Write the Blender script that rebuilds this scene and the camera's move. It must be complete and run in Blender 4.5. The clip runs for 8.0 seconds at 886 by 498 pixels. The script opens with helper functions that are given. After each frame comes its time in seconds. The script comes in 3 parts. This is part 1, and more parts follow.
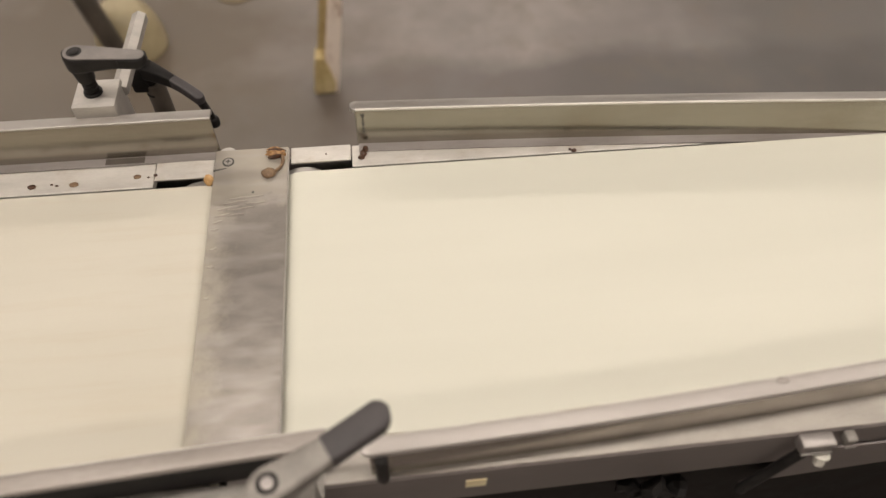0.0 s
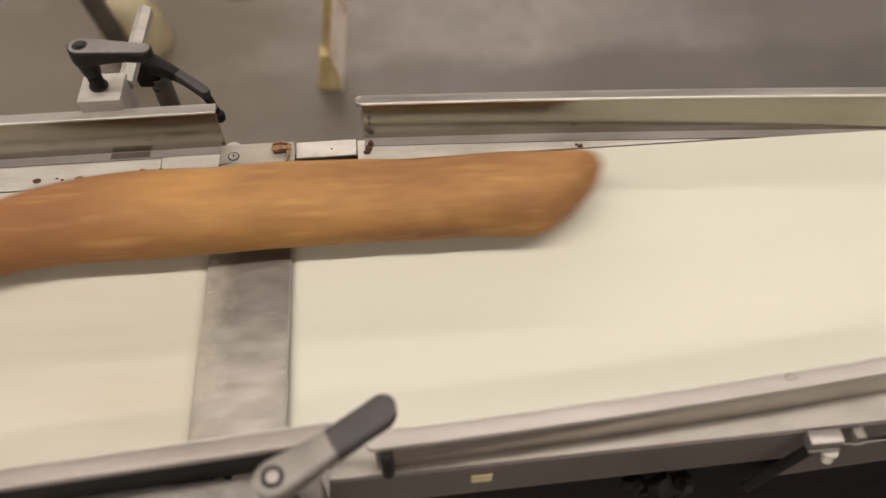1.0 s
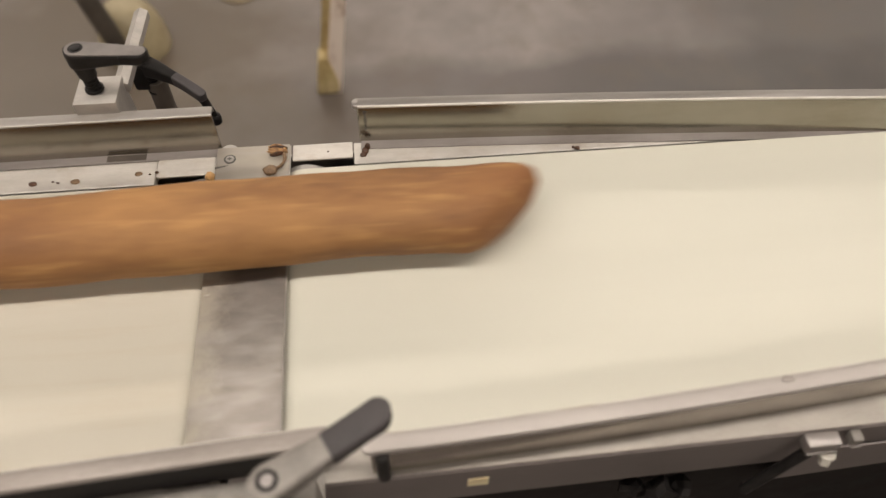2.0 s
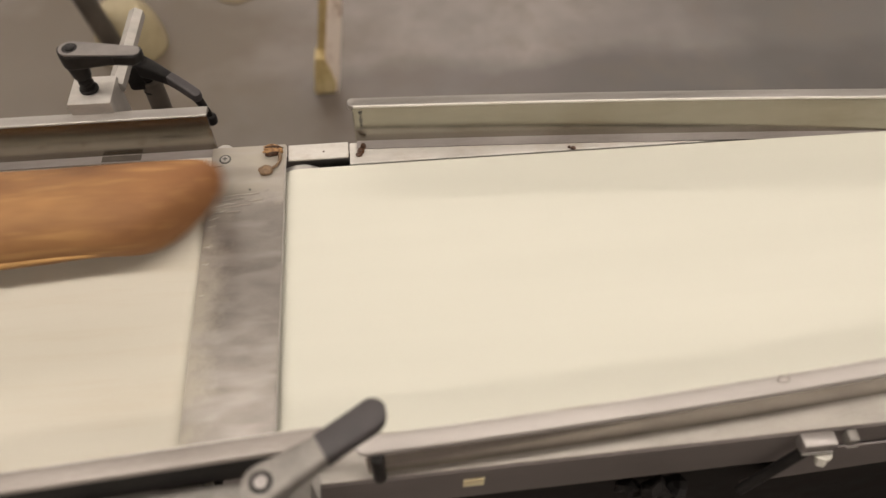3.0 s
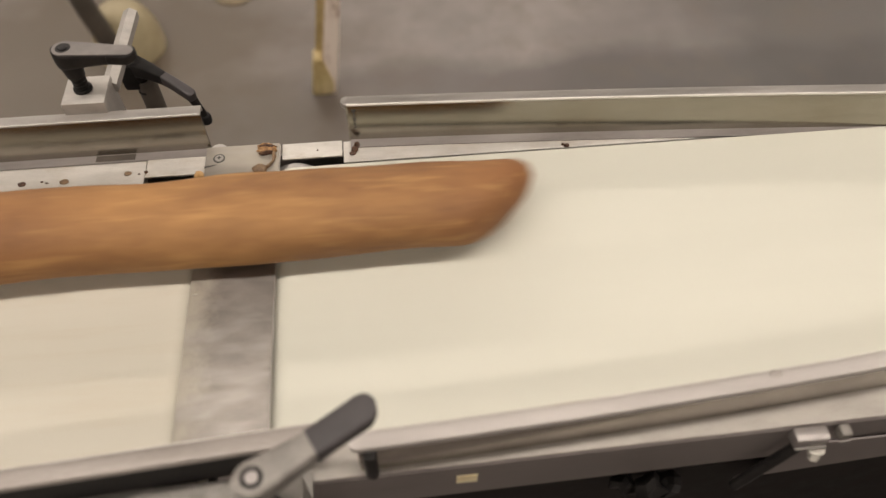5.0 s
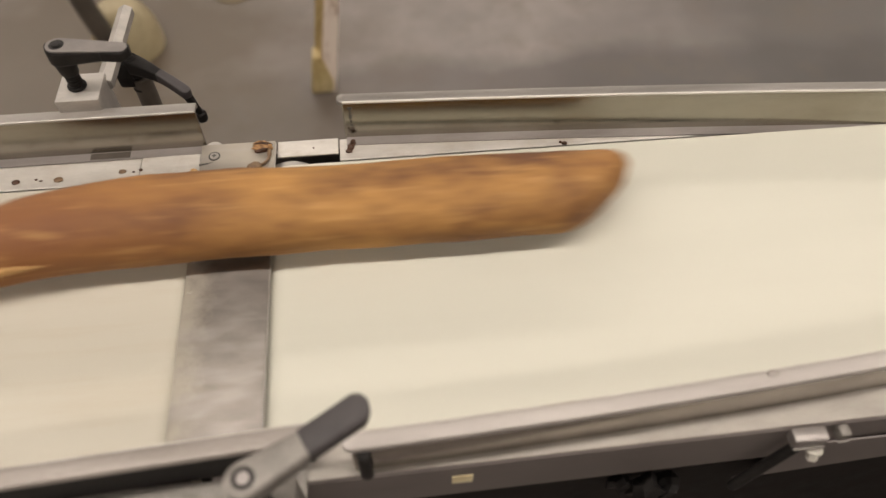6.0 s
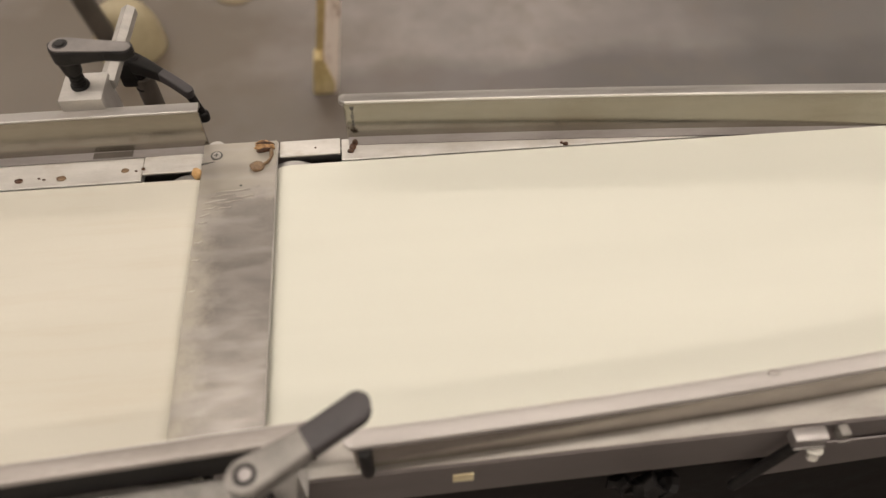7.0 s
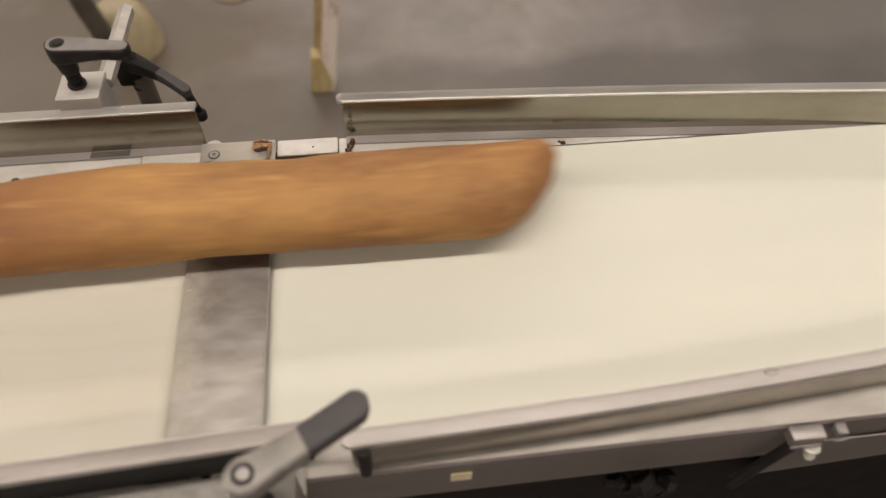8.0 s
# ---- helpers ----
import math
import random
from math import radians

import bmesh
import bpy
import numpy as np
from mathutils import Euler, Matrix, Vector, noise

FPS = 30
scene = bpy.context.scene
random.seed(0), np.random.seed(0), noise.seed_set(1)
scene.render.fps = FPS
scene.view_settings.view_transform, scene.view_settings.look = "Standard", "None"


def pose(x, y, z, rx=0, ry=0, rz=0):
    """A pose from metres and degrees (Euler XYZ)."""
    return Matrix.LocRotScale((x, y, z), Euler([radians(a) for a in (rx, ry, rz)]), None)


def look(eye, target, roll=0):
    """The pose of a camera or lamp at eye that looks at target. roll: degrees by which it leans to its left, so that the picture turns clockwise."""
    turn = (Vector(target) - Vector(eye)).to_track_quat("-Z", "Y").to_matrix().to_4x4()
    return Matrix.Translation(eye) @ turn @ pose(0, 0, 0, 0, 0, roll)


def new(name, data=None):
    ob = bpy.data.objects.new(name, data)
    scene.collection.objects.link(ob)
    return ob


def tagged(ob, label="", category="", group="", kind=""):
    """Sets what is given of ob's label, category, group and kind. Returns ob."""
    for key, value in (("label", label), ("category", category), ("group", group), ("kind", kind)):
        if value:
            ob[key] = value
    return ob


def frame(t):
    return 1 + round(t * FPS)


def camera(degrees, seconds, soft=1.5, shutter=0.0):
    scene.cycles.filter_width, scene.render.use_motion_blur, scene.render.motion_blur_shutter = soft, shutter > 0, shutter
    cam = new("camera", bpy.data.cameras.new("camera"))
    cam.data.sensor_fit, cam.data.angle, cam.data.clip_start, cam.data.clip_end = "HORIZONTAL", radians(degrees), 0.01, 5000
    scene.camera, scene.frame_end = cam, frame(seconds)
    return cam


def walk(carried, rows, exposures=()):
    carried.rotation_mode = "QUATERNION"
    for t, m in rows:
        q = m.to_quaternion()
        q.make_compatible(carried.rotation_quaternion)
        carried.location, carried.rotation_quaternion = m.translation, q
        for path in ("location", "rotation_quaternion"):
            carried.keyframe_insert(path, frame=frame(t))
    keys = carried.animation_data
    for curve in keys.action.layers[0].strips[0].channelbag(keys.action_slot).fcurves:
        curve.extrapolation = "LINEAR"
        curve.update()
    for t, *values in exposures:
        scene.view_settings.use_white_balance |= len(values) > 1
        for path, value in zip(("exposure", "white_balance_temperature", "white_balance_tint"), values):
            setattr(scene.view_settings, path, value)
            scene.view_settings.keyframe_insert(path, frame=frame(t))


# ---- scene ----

LENS = camera(62.7, 8.0, soft=1.45, shutter=0.55)
LENS.data.dof.use_dof = True
LENS.data.dof.focus_distance = 0.735
LENS.data.dof.aperture_fstop = 3.3
PATH = [
    (0, (0.093, -0.512, 1.427), (0.234, 0.648, -0.196), 1.4),
    (0.5, (0.09, -0.513, 1.426), (0.226, 0.648, -0.197), 1.4),
    (1, (0.091, -0.513, 1.423), (0.222, 0.645, -0.202), 1.2),
    (1.5, (0.093, -0.513, 1.422), (0.224, 0.652, -0.199), 1.1),
    (3, (0.096, -0.512, 1.421), (0.234, 0.652, -0.2), 1.3),
    (3.5, (0.1, -0.513, 1.419), (0.233, 0.654, -0.2), 0.9),
    (4, (0.101, -0.513, 1.42), (0.235, 0.653, -0.2), 0.9),
    (4.5, (0.101, -0.517, 1.421), (0.237, 0.652, -0.197), 0.9),
    (6, (0.107, -0.514, 1.416), (0.239, 0.65, -0.204), 0.8),
    (6.5, (0.107, -0.516, 1.417), (0.239, 0.653, -0.2), 0.8),
    (7, (0.106, -0.517, 1.416), (0.237, 0.653, -0.201), 0.9),
    (7.5, (0.107, -0.517, 1.415), (0.24, 0.65, -0.204), 0.9),
    (8, (0.106, -0.517, 1.416), (0.243, 0.65, -0.202), 1.1),
]
walk(LENS, [(t, look(eye, target, roll)) for t, eye, target, roll in PATH])
scene.view_settings.exposure = 0.0

# ---- light ----
world = bpy.data.worlds.new("world")
world.use_nodes = True
world.node_tree.nodes["Background"].inputs[0].default_value = (0.9, 0.93, 1.0, 1)
world.node_tree.nodes["Background"].inputs[1].default_value = 0.02
scene.world = world
LAMP_COLOUR = (1.0, 0.90, 0.805)


# ---- materials ----
def srgb(r, g, b):
    def lin(c):
        c /= 255.0
        return c / 12.92 if c <= 0.04045 else ((c + 0.055) / 1.055) ** 2.4
    return (lin(r), lin(g), lin(b), 1.0)


def material(name, dark, light, rough=(0.4, 0.6), metal=0.0, scale=20.0, stretch=(1, 1, 1), fine=300.0,
             bump=0.1, bump_scale=None, detail=6.0, spread=(0.35, 0.65), fine_mix=0.25, distance=0.001):
    """Two scales of noise between two colours, with roughness and relief that follow them."""
    m = bpy.data.materials.new(name)
    m.use_nodes = True
    nt = m.node_tree
    bsdf = nt.nodes["Principled BSDF"]
    link = nt.links.new
    tc = nt.nodes.new("ShaderNodeTexCoord")
    mp = nt.nodes.new("ShaderNodeMapping")
    mp.inputs["Scale"].default_value = stretch
    link(tc.outputs["Object"], mp.inputs["Vector"])
    big = nt.nodes.new("ShaderNodeTexNoise")
    big.inputs["Scale"].default_value = scale
    big.inputs["Detail"].default_value = detail
    link(mp.outputs[0], big.inputs["Vector"])
    small = nt.nodes.new("ShaderNodeTexNoise")
    small.inputs["Scale"].default_value = fine
    small.inputs["Detail"].default_value = 3.0
    link(mp.outputs[0], small.inputs["Vector"])
    mix = nt.nodes.new("ShaderNodeMix")
    mix.data_type = "FLOAT"
    mix.inputs["Factor"].default_value = fine_mix
    link(big.outputs["Fac"], mix.inputs["A"])
    link(small.outputs["Fac"], mix.inputs["B"])
    ramp = nt.nodes.new("ShaderNodeValToRGB")
    ramp.color_ramp.elements[0].position = spread[0]
    ramp.color_ramp.elements[1].position = spread[1]
    ramp.color_ramp.elements[0].color = dark
    ramp.color_ramp.elements[1].color = light
    link(mix.outputs["Result"], ramp.inputs["Fac"])
    link(ramp.outputs["Color"], bsdf.inputs["Base Color"])
    rr = nt.nodes.new("ShaderNodeMapRange")
    rr.inputs["From Min"].default_value, rr.inputs["From Max"].default_value = 0.3, 0.7
    rr.inputs["To Min"].default_value, rr.inputs["To Max"].default_value = rough
    link(mix.outputs["Result"], rr.inputs["Value"])
    link(rr.outputs["Result"], bsdf.inputs["Roughness"])
    bsdf.inputs["Metallic"].default_value = metal
    if bump:
        b = nt.nodes.new("ShaderNodeBump")
        b.inputs["Strength"].default_value = bump
        b.inputs["Distance"].default_value = distance
        link(small.outputs["Fac"] if bump_scale is None else big.outputs["Fac"], b.inputs["Height"])
        link(b.outputs["Normal"], bsdf.inputs["Normal"])
    return m


def glowing(name, colour, strength):
    m = bpy.data.materials.new(name)
    m.use_nodes = True
    bsdf = m.node_tree.nodes["Principled BSDF"]
    bsdf.inputs["Base Color"].default_value = (0.9, 0.9, 0.9, 1)
    bsdf.inputs["Emission Color"].default_value = (*colour, 1)
    bsdf.inputs["Emission Strength"].default_value = strength
    return m


BELT = material("cream_belt", (0.588, 0.578, 0.497, 1), (0.622, 0.611, 0.527, 1), (0.5, 0.62), 0, 5.0, (0.25, 3.0, 1), 900, 0.05, fine_mix=0.15)
OLD_BELT = material("stained_belt", (0.495, 0.465, 0.385, 1), (0.56, 0.53, 0.45, 1), (0.5, 0.62), 0, 4.0, (0.4, 2.0, 1), 900, 0.05, fine_mix=0.15)
STRIP = material("pale_strip", (0.50, 0.475, 0.435, 1), (0.64, 0.61, 0.565, 1), (0.4, 0.58), 0.35, 50, (0.4, 1.5, 1.5), 600, 0.1)
STEEL = material("brushed_steel", (0.30, 0.280, 0.235, 1), (0.385, 0.360, 0.303, 1), (0.21, 0.28), 0.97, 16, (0.12, 1.5, 1.5), 220, 0.012, detail=3, fine_mix=0.12)
FLANGE = material("dull_brushed_flange", (0.32, 0.30, 0.278, 1), (0.42, 0.395, 0.368, 1), (0.36, 0.5), 0.8, 22, (0.2, 1.5, 1.5), 500, 0.02, detail=4, fine_mix=0.15)
BROWN_GREY = material("brown_grey_flange", (0.30, 0.268, 0.245, 1), (0.44, 0.402, 0.372, 1), (0.42, 0.58), 0.45, 25, (0.25, 1.5, 1.5), 400, 0.04)
FACE = material("brown_tinted_steel", (0.25, 0.225, 0.19, 1), (0.36, 0.33, 0.28, 1), (0.20, 0.28), 0.92, 20, (0.15, 1.5, 1.5), 300, 0.02, detail=3)
OUTER_FACE = material("smooth_tan_steel", (0.35, 0.315, 0.27, 1), (0.46, 0.42, 0.365, 1), (0.14, 0.22), 0.92, 20, (0.15, 1.5, 1.5), 300, 0.02, detail=3)
DULL_STEEL = material("dull_steel", (0.37, 0.35, 0.325, 1), (0.52, 0.49, 0.455, 1), (0.42, 0.6), 0.7, 40, (0.4, 1.5, 1.5), 600, 0.1)
FRAME_STEEL = material("frame_steel", (0.29, 0.264, 0.252, 1), (0.40, 0.37, 0.355, 1), (0.38, 0.52), 0.7, 30, (0.3, 1, 1), 400, 0.1)
PLATE = material("worn_plate", (0.215, 0.194, 0.178, 1), (0.325, 0.298, 0.274, 1), (0.44, 0.6), 0.9, 24, (0.9, 1.5, 1.0), 300, 0.05, detail=7, spread=(0.30, 0.68), fine_mix=0.15)
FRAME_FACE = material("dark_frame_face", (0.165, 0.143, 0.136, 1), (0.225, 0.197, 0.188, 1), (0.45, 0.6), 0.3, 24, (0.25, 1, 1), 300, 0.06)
PALE_FLANGE = material("pale_worn_flange", (0.46, 0.425, 0.40, 1), (0.58, 0.545, 0.515, 1), (0.42, 0.58), 0.35, 22, (0.2, 1.5, 1.5), 500, 0.02, detail=4, fine_mix=0.15)
# Grey of a lever top, with the light falling on it painted in.
LIT_TOP_GREY = material("lit_top_grey", (0.13, 0.116, 0.108, 1), (0.20, 0.18, 0.168, 1), (0.42, 0.56), 0, 50, (1, 1, 1), 700, 0.15)
PLUM_GREY = material("dark_plum_plastic", (0.036, 0.031, 0.032, 1), (0.056, 0.049, 0.050, 1), (0.45, 0.6), 0, 60, (1, 1, 1), 900, 0.15)
CAP_STEEL = material("pale_frame_top", (0.33, 0.305, 0.275, 1), (0.45, 0.42, 0.38, 1), (0.42, 0.6), 0.6, 40, (0.4, 1.5, 1.5), 600, 0.1)
BLACK = material("black_plastic", (0.010, 0.009, 0.009, 1), (0.024, 0.022, 0.021, 1), (0.4, 0.55), 0, 60, (1, 1, 1), 900, 0.15)
ZINC = material("zinc_casting", (0.19, 0.175, 0.16, 1), (0.29, 0.27, 0.248, 1), (0.42, 0.58), 0.5, 80, (1, 1, 1), 700, 0.15)
# Near-black; the shade of hollow places is put into this colour.
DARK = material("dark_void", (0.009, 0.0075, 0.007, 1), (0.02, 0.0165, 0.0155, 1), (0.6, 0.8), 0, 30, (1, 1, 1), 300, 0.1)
ROLLER = material("roller_grey", (0.30, 0.285, 0.27, 1), (0.44, 0.42, 0.395, 1), (0.35, 0.5), 0.7, 40, (1, 1, 1), 300, 0.1)
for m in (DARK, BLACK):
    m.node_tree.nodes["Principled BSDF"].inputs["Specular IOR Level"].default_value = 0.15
FLOOR = material("floor_coating", (0.168, 0.146, 0.134, 1), (0.258, 0.226, 0.210, 1), (0.36, 0.55), 0, 2.2, (1, 1, 1), 14, 0.05, detail=5, fine_mix=0.3)


def stain_shade_floor(m):
    """A brownish stained area, and painted shade: a dimmer right side and a shadow band, all with ragged outlines."""
    nt = m.node_tree
    link = nt.links.new
    bsdf = nt.nodes["Principled BSDF"]
    base = bsdf.inputs["Base Color"].links[0].from_socket
    tc = nt.nodes.new("ShaderNodeTexCoord")
    wob = nt.nodes.new("ShaderNodeTexNoise")
    wob.inputs["Scale"].default_value = 3.2
    wob.inputs["Detail"].default_value = 4.0
    link(tc.outputs["Object"], wob.inputs["Vector"])
    mp = nt.nodes.new("ShaderNodeMapping")
    mp.inputs["Location"].default_value = (0.80, -1.12, 0)
    link(tc.outputs["Object"], mp.inputs["Vector"])
    ln = nt.nodes.new("ShaderNodeVectorMath")
    ln.operation = "LENGTH"
    link(mp.outputs[0], ln.inputs[0])
    add = nt.nodes.new("ShaderNodeMath")
    add.operation = "MULTIPLY_ADD"
    add.inputs[1].default_value = 1.1
    link(wob.outputs["Fac"], add.inputs[0])
    link(ln.outputs["Value"], add.inputs[2])
    rng = nt.nodes.new("ShaderNodeMapRange")
    rng.inputs["From Min"].default_value, rng.inputs["From Max"].default_value = 1.62, 0.98
    rng.inputs["To Min"].default_value, rng.inputs["To Max"].default_value = 0.0, 0.92
    link(add.outputs[0], rng.inputs["Value"])
    mix = nt.nodes.new("ShaderNodeMix")
    mix.data_type = "RGBA"
    link(rng.outputs["Result"], mix.inputs["Factor"])
    mix.inputs["B"].default_value = (0.092, 0.068, 0.043, 1)
    # Shade of the floor's right side, painted into the colour as a round area.
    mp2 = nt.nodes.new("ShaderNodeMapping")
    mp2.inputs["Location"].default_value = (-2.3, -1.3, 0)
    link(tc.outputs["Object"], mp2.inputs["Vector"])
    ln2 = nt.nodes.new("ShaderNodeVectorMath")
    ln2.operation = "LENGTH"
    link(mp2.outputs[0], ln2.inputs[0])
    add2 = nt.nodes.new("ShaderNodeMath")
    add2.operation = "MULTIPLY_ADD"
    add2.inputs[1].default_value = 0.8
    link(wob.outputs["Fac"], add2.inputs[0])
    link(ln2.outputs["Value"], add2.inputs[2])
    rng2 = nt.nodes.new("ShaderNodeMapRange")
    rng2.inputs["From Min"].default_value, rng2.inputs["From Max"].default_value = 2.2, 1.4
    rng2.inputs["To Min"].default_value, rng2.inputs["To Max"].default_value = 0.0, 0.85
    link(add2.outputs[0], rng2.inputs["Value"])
    # Mix node of that painted shade.
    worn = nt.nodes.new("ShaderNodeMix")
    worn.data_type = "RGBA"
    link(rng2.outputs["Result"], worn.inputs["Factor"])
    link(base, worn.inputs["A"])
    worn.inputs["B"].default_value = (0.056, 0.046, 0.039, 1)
    # Soft shadow band beside the conveyor, painted as a darker colour.
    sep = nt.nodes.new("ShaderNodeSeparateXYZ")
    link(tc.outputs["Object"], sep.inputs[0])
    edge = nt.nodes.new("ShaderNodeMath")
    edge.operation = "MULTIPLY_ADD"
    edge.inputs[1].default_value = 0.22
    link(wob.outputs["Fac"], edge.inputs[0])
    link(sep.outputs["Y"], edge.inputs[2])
    shade_lane = nt.nodes.new("ShaderNodeMapRange")
    shade_lane.inputs["From Min"].default_value, shade_lane.inputs["From Max"].default_value = 1.24, 1.33
    shade_lane.inputs["To Min"].default_value, shade_lane.inputs["To Max"].default_value = 0.9, 0.0
    link(edge.outputs[0], shade_lane.inputs["Value"])
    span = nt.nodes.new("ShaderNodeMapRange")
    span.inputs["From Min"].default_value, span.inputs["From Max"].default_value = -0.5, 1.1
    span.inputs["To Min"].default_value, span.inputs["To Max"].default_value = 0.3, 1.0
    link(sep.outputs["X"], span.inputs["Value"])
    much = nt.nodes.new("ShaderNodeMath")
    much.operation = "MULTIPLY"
    link(shade_lane.outputs["Result"], much.inputs[0])
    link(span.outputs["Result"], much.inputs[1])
    band_shade = nt.nodes.new("ShaderNodeMix")
    band_shade.data_type = "RGBA"
    link(much.outputs[0], band_shade.inputs["Factor"])
    link(worn.outputs["Result"], band_shade.inputs["A"])
    band_shade.inputs["B"].default_value = (0.052, 0.042, 0.037, 1)
    link(band_shade.outputs["Result"], mix.inputs["A"])
    link(mix.outputs["Result"], bsdf.inputs["Base Color"])


stain_shade_floor(FLOOR)


def smear_plate(m):
    """Dull beige residue with a ragged outline along one long edge and at the far end of the plate."""
    nt = m.node_tree
    link = nt.links.new
    bsdf = nt.nodes["Principled BSDF"]
    tc = nt.nodes.new("ShaderNodeTexCoord")
    sep = nt.nodes.new("ShaderNodeSeparateXYZ")
    link(tc.outputs["Object"], sep.inputs[0])
    wob = nt.nodes.new("ShaderNodeTexNoise")
    wob.inputs["Scale"].default_value = 70.0
    wob.inputs["Detail"].default_value = 9.0
    wob.inputs["Roughness"].default_value = 0.68
    link(tc.outputs["Object"], wob.inputs["Vector"])

    def band(axis, gain, a, b, c):
        add = nt.nodes.new("ShaderNodeMath")
        add.operation = "MULTIPLY_ADD"
        add.inputs[1].default_value = gain
        link(wob.outputs["Fac"], add.inputs[0])
        link(sep.outputs[axis], add.inputs[2])
        rng = nt.nodes.new("ShaderNodeMapRange")
        rng.inputs["From Min"].default_value, rng.inputs["From Max"].default_value = a, b
        rng.inputs["To Min"].default_value, rng.inputs["To Max"].default_value = 0.0, c
        link(add.outputs[0], rng.inputs["Value"])
        return rng.outputs["Result"]
    side = band("X", 0.055, 0.017, -0.004, 0.85)
    end = band("Y", 0.055, 0.103, 0.116, 0.8)
    most = nt.nodes.new("ShaderNodeMath")
    most.operation = "MAXIMUM"
    link(side, most.inputs[0])
    link(end, most.inputs[1])
    for socket, value in (("Base Color", (0.40, 0.365, 0.305, 1)), ("Metallic", 0.35), ("Roughness", 0.6)):
        mix = nt.nodes.new("ShaderNodeMix")
        target = bsdf.inputs[socket]
        if socket == "Base Color":
            mix.data_type = "RGBA"
        else:
            mix.data_type = "FLOAT"
        if target.is_linked:
            link(target.links[0].from_socket, mix.inputs["A"])
        else:
            mix.inputs["A"].default_value = target.default_value
        mix.inputs["B"].default_value = value
        link(most.outputs[0], mix.inputs["Factor"])
        link(mix.outputs["Result"], target)


smear_plate(PLATE)
SCRATCH_PALE = material("pale_scratch", (0.46, 0.425, 0.36, 1), (0.60, 0.56, 0.48, 1), (0.5, 0.65), 0.3, 300, (0.4, 1, 1), 900, 0.1)
WALL = material("wall_paint", (0.42, 0.40, 0.37, 1), (0.50, 0.48, 0.45, 1), (0.6, 0.8), 0, 2, (1, 1, 1), 60, 0.05)
CEILING = material("ceiling_paint", (0.48, 0.47, 0.45, 1), (0.56, 0.55, 0.53, 1), (0.7, 0.9), 0, 2, (1, 1, 1), 60, 0.05)
CRUST = material("bread_crust", srgb(114, 72, 36), srgb(181, 136, 78), (0.6, 0.78), 0, 13, (0.55, 1.1, 1.1), 120, 0.35, detail=4, spread=(0.31, 0.68), fine_mix=0.22, distance=0.002)
MOTTLED_CRUST = material("mottled_crust", srgb(96, 58, 27), srgb(176, 130, 70), (0.6, 0.78), 0, 17, (0.5, 1.1, 1.1), 120, 0.35, detail=5, spread=(0.36, 0.64), fine_mix=0.22, distance=0.002)
RED_CRUST = material("red_brown_crust", srgb(112, 74, 41), srgb(170, 126, 77), (0.6, 0.78), 0, 13, (0.6, 1.2, 1.2), 120, 0.35, detail=5, spread=(0.32, 0.68), fine_mix=0.22, distance=0.002)


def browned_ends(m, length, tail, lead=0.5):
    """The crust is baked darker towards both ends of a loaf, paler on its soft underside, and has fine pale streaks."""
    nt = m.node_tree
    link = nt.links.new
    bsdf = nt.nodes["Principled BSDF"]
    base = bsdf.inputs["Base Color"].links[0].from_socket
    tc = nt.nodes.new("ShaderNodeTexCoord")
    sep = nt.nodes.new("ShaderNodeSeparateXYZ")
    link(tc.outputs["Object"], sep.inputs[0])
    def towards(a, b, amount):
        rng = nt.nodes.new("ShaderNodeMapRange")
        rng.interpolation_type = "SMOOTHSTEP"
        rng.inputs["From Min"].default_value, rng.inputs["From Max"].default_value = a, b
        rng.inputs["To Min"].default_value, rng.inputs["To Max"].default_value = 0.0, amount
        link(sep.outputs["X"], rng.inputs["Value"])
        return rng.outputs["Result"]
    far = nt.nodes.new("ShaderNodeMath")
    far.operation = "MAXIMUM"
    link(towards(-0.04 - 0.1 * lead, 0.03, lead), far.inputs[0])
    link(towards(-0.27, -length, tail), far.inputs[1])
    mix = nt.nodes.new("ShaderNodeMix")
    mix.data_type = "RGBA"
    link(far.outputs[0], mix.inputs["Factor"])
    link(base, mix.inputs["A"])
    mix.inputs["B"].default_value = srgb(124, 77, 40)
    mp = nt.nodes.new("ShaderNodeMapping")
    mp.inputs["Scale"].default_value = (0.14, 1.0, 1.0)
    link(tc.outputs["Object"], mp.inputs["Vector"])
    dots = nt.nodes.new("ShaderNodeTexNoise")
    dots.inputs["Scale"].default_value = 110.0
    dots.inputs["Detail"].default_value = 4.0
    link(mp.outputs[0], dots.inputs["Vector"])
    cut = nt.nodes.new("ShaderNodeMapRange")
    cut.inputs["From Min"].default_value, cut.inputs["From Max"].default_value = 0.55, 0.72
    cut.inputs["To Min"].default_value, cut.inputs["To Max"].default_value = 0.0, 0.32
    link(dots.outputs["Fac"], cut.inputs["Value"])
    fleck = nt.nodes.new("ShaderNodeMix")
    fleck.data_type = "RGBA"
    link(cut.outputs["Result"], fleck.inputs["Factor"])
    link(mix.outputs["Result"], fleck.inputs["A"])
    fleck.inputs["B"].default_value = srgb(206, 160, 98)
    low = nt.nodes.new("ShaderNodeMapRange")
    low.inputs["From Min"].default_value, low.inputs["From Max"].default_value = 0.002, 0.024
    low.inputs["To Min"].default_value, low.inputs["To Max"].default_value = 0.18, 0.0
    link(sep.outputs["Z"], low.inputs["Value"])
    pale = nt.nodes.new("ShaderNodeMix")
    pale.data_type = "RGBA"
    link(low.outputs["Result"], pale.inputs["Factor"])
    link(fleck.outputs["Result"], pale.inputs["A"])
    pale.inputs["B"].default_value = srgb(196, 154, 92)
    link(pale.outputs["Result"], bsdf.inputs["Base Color"])


